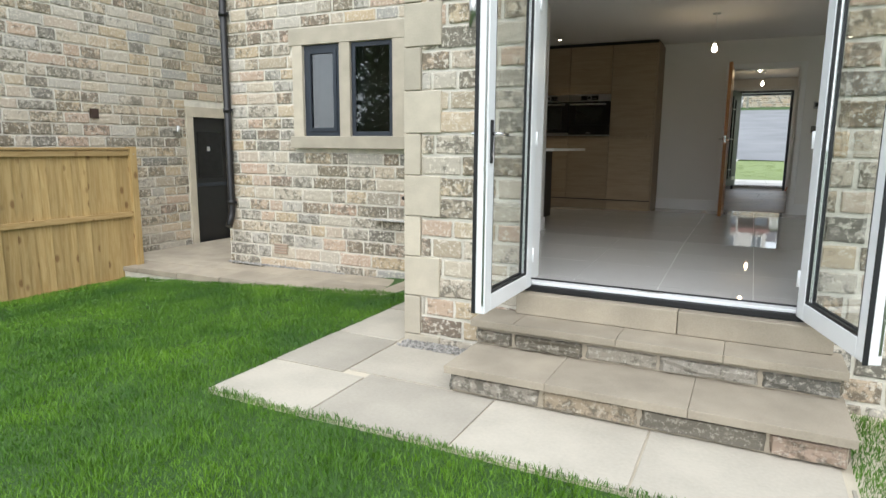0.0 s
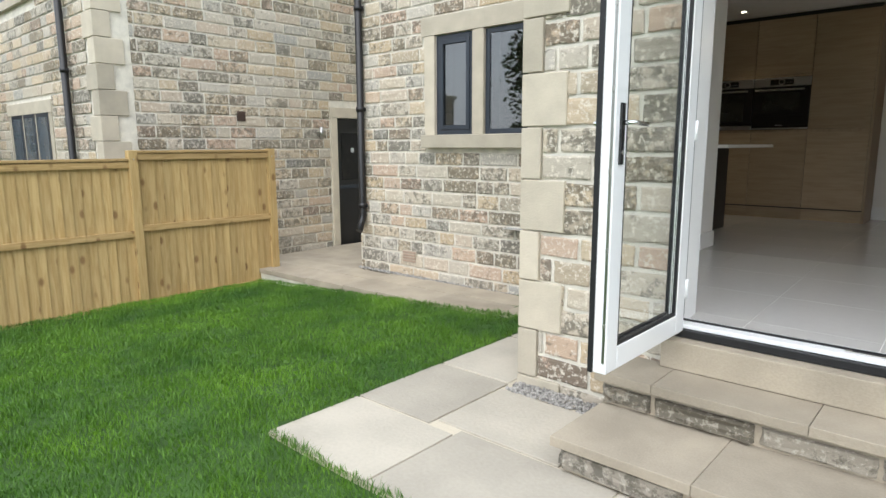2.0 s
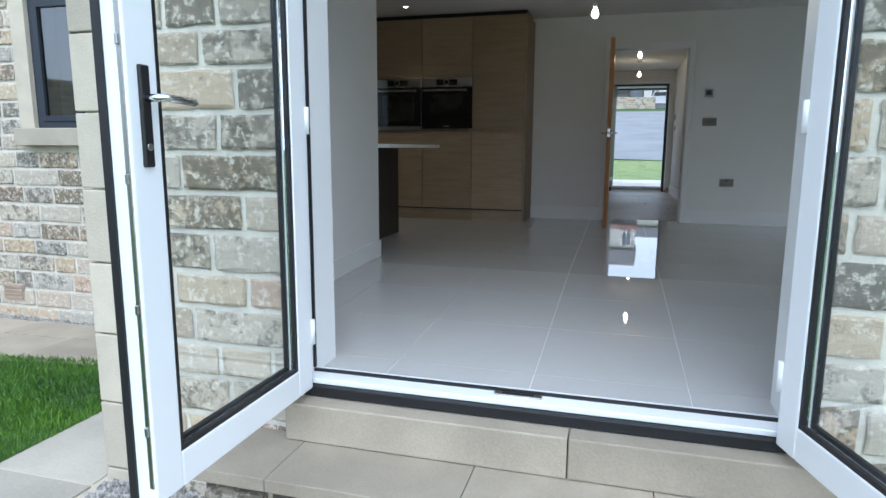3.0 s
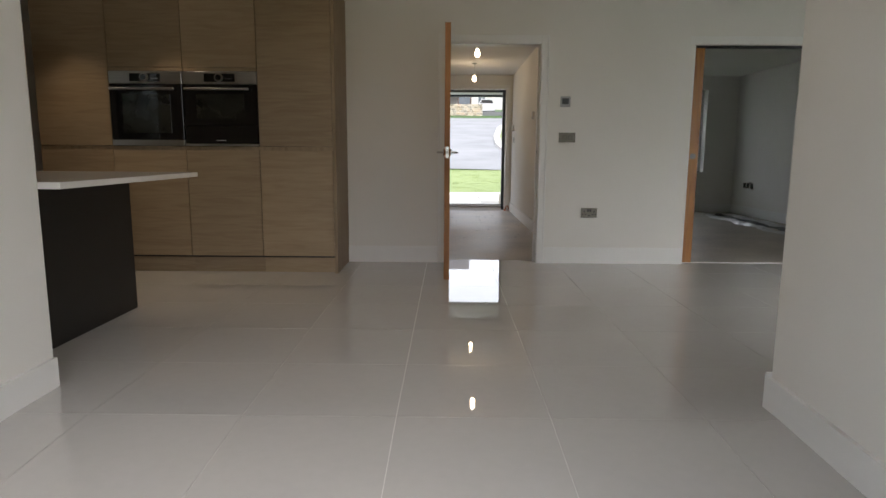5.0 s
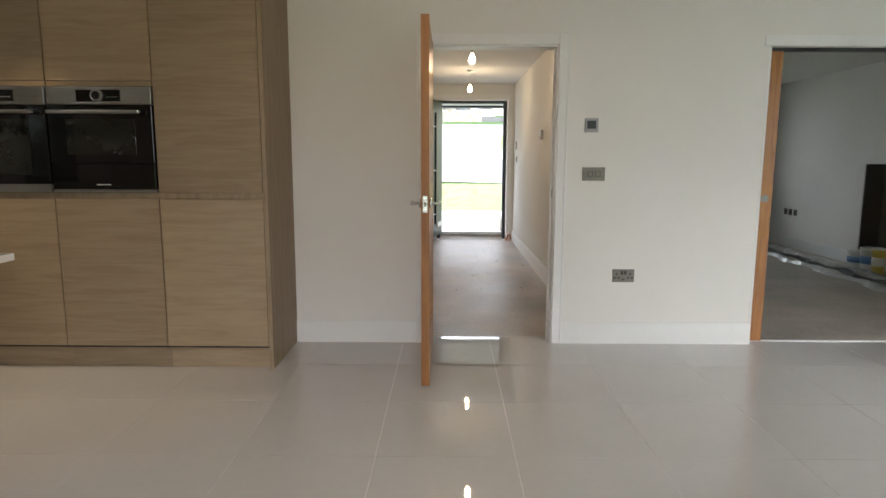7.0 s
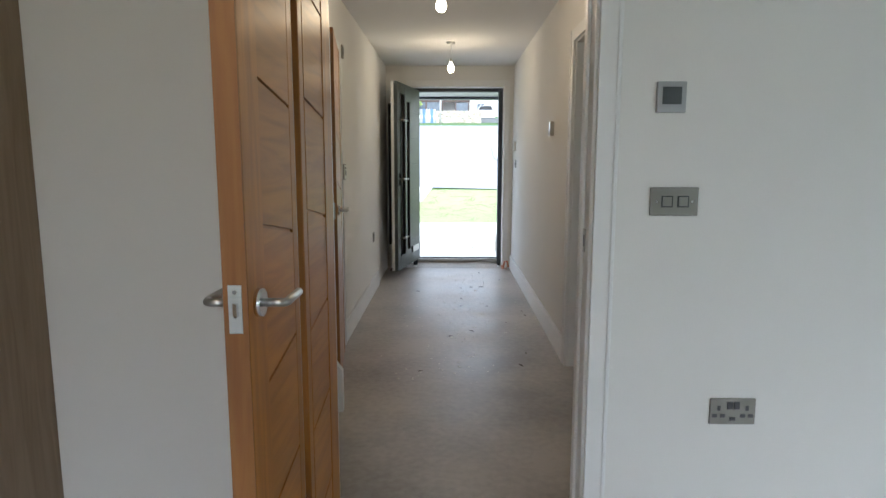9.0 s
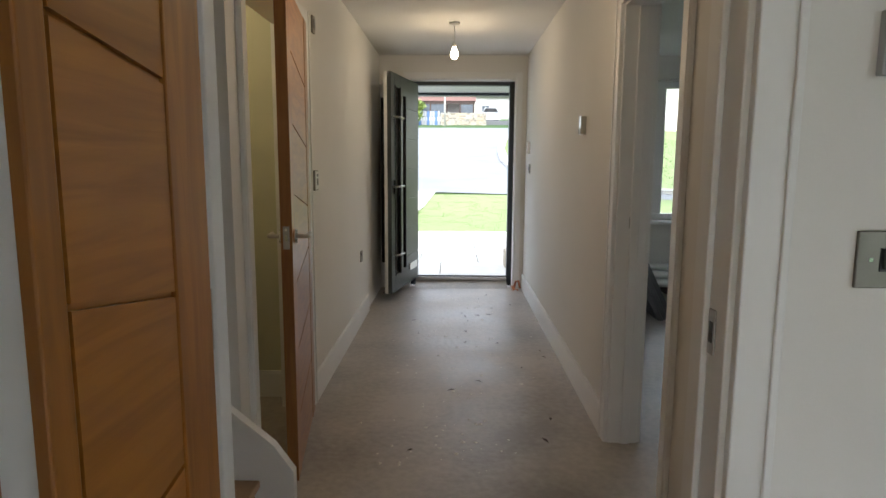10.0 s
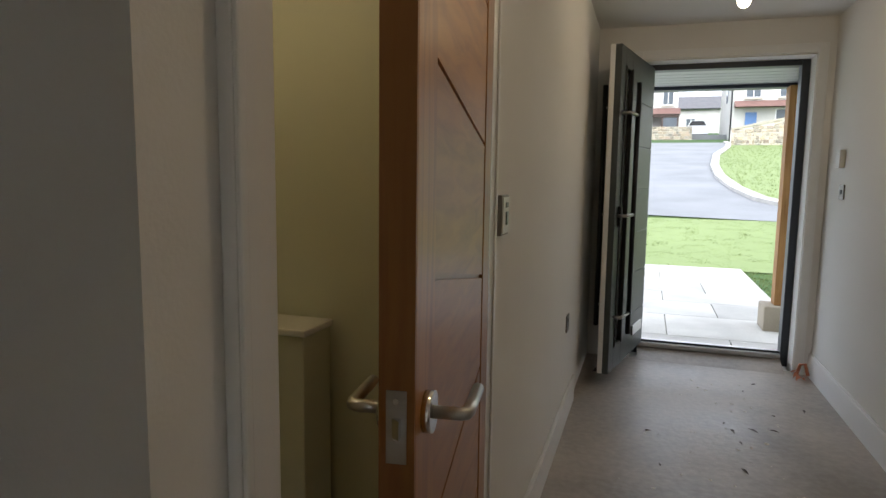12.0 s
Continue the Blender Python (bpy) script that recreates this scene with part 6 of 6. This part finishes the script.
part("canopy_roof", prism([(68.9, ZB + 2.5), (70, ZB + 3.1), (70, ZB + 2.5)], "x", 6.3, 13.0), RED_TILE, h2, "tiled lean-to roof")
part("entrance_door", box(7.2, 8.1, 69.9, 69.98, ZB, ZB + 2.1), BLUE, h2, "blue front door")
part("drain_pipe", tube([(6.15, 70.5, ZB - 0.3), (6.15, 70.5, ZB + 5.4)], 0.07, 8), BLACK_PIPE, h2)
part("gable_window", box(6.14, 6.19, 74, 74.9, ZB + 3.4, ZB + 4.7), FAR_GLASS, h2)
h3 = house("far_house", "distant low house between its neighbours", 2.2, 7.5, 92, 98, 7.4, 10.6, 12.4, RENDER_W, [(3.6, 4.6, 8.4, 9.4)])
lwll = thing("low_wall", "low stone garden wall before a house", "wall", at=(0.6, 72.5, hill(72.5)))
part("core", box(-1.4, 3.2, 72.5, 72.9, 5.0, 6.9), MORTAR, lwll)
stone_wall(lwll, (-1.4, 72.47), 0, 4.6, 5.6, 6.85, [], 0, course=0.22, depth=0.05)
gt = thing("garden_gate", "pale blue panelled garden gate", "gate", at=(-2.5, 72.5, 5.6))
for k in range(8):
    part("slat", box(-3.6 + k * 0.27, -3.37 + k * 0.27, 72.5, 72.55, 5.7, 7.1, 0.004), BLUE if k % 3 == 0 else GREY_PLASTIC, gt)
pole = thing("lamp_post", "tall pale grey street lamp post", "street lamp", at=(-0.95, 70, hill(70)))
part("shaft", tube([(-0.95, 70, hill(70)), (-0.95, 70, hill(70) + 2), (-0.95, 70, hill(70) + 8)], 0.11, 10, 0.06), KERB, pole)
part("lantern", box(-1.1, -0.8, 69.3, 70.0, hill(70) + 7.95, hill(70) + 8.1, 0.03), KERB, pole)
tp = thing("telegraph_pole", "dark timber telegraph pole behind the retaining wall", "telegraph pole", at=(9.9, 66, 5.5))
part("pole", tube([(9.9, 66, 5.2), (9.9, 66, 14)], 0.16, 10, 0.12), DARK_TIMBER, tp)
cr = thing("parked_car", "white car parked beside the far house", "car", at=(3.9, 80, 6.6))
part("body", prism([(2.9, 6.55), (4.9, 6.55), (4.95, 7.1), (4.75, 7.35), (4.5, 7.85), (3.3, 7.85), (3.0, 7.35), (2.85, 7.1)], "y", 77, 80.8), CAR_PAINT, cr)
part("windscreen", prism([(3.1, 7.38), (4.7, 7.38), (4.46, 7.8), (3.36, 7.8)], "y", 76.97, 77.0), BLACK_GLASS, cr)
for xx in (2.95, 4.6):
    part("wheel", tube([(xx, 77.6, 6.55), (xx + 0.22, 77.6, 6.55)], 0.31, 16), BLACK, cr)
structure("far_yard", box(-12, 20, 72.95, 98, 5.2, 6.2), ASPHALT, "raised grey yard before the far houses")


def foliage(name, label, cat, cx, cy, cz, rx, ry, rz, n, leaf, material, seed, trunk=None):
    th = thing(name, label, cat, at=(cx, cy, cz - rz))
    r = random.Random(seed)
    vs, fs = [], []
    blobs = [(r.uniform(-0.6, 0.6) * rx, r.uniform(-0.6, 0.6) * ry, r.uniform(-0.7, 0.7) * rz, r.uniform(0.25, 0.5)) for _ in range(14)]
    for _ in range(n):
        bx, by, bz, br = r.choice(blobs)
        d = Vector((r.gauss(0, 1), r.gauss(0, 1), r.gauss(0, 1))).normalized() * r.random() ** 0.4
        p = Vector((cx + bx + d.x * rx * br, cy + by + d.y * ry * br, cz + bz + d.z * rz * br))
        u = Vector((r.gauss(0, 1), r.gauss(0, 1), r.gauss(0, 1))).normalized()
        w = u.orthogonal().normalized()
        b = len(vs)
        vs += [tuple(p - u * leaf), tuple(p + w * leaf * 0.5), tuple(p + u * leaf), tuple(p - w * leaf * 0.5)]
        fs.append((b, b + 1, b + 2, b + 3))
    me = bpy.data.meshes.new("crown")
    me.from_pydata(vs, [], fs)
    me.materials.append(material)
    ob = new("crown", me)
    ob.parent = th
    ob.matrix_parent_inverse = th.matrix_basis.inverted()
    if trunk:
        part("trunk", tube([(cx, cy, trunk), (cx + 0.1, cy, (trunk + cz) / 2), (cx, cy, cz + rz * 0.4)], 0.22, 10, 0.05), BARK, th)
        for k in range(5):
            a = k * 1.256
            part("limb", tube([(cx, cy, cz - rz * 0.5 + k * 0.2), (cx + math.cos(a) * rx * 0.3, cy + math.sin(a) * ry * 0.3, cz), (cx + math.cos(a) * rx * 0.6, cy + math.sin(a) * ry * 0.6, cz + rz * 0.3)], 0.07, 6, 0.015), BARK, th)
    return th


foliage("shrub", "yellow-green garden shrub before a house", "shrub", -4.2, 72.0, 7.3, 1.6, 1.2, 1.3, 1500, 0.14, SHRUB, 3)
foliage("shrub", "dark green garden shrub before a house", "shrub", -6.6, 72.0, 6.9, 1.2, 1.0, 1.0, 1000, 0.14, TREE_LEAF, 4)
# trees behind the garden, seen only in the window glass
foliage("tree", "tall broadleaf tree beyond the garden", "tree", -14.5, -12.0, 4.4, 4.0, 3.0, 4.6, 9000, 0.16, TREE_LEAF, 7, trunk=-0.4)
foliage("tree", "tall broadleaf tree beyond the garden", "tree", -7.5, -15.0, 5.0, 3.4, 3.0, 4.0, 6000, 0.16, TREE_LEAF, 8, trunk=-0.4)

# ---- floor tiles, each its own ----
TS = 0.6
tile_mesh = box(0.0, TS - 0.0022, 0.0, TS - 0.0022, 0.0, 0.006)
tm = bpy.data.meshes.new("tile")
tile_mesh.to_mesh(tm)
tile_mesh.free()
tm.materials.append(TILE)
for i in range(-8, 8):
    for j in range(0, 10):
        x0, y0 = -0.02 + i * TS, 4.535 + (j - 1) * TS
        if x0 + TS > 4.8 or y0 + TS > 9.95 or y0 < 4.3 or x0 < -4.5:
            continue
        if y0 + TS < 6.45 and not (-2.7 < x0 < 0.7):
            continue
        ob = new("tile", tm)
        ob.parent = floor_k
        ob.matrix_basis = Matrix.Translation((x0, y0, F - 0.0055))
        if y0 < 6.3:
            ob.matrix_basis = Matrix.Translation((x0, y0, fall(y0) - 0.0055)) @ Matrix.Rotation(math.atan((F - GF) / 1.97), 4, "X")
# cut tiles along the threshold
for i in range(-3, 1):
    part("tile", prism([(4.365, GF - 0.006), (4.365, fall(4.365) + 0.0005), (4.532, fall(4.532) + 0.0005), (4.532, GF - 0.006)], "x", -0.02 + i * TS, -0.02 + (i + 1) * TS - 0.003), TILE, floor_k)

# ---- stones of the house walls, nearest last ----
stone_wall(wr, (-2.505, 4.207), 0, 0.975, -0.10, CZ + 0.6, [(0, 0.125, -1, 9)], 120)
stone_wall(wr, (FRENCH[1], 4.207), 0, 1.94, -0.10, CZ + 0.6, [], 180)
stone_wall(wr, (-2.502, 6.46), -90, 2.05, -0.2, CZ + 0.6, [], 0)
stone_wall(wm, (-6.69, 6.467), 0, 4.2, -0.16, WTOP, [(1.19, 2.99, 2.782, 2.985), (1.24, 2.99, 1.505, 1.66), (1.24, 2.91, 1.657, 2.782)], 300)
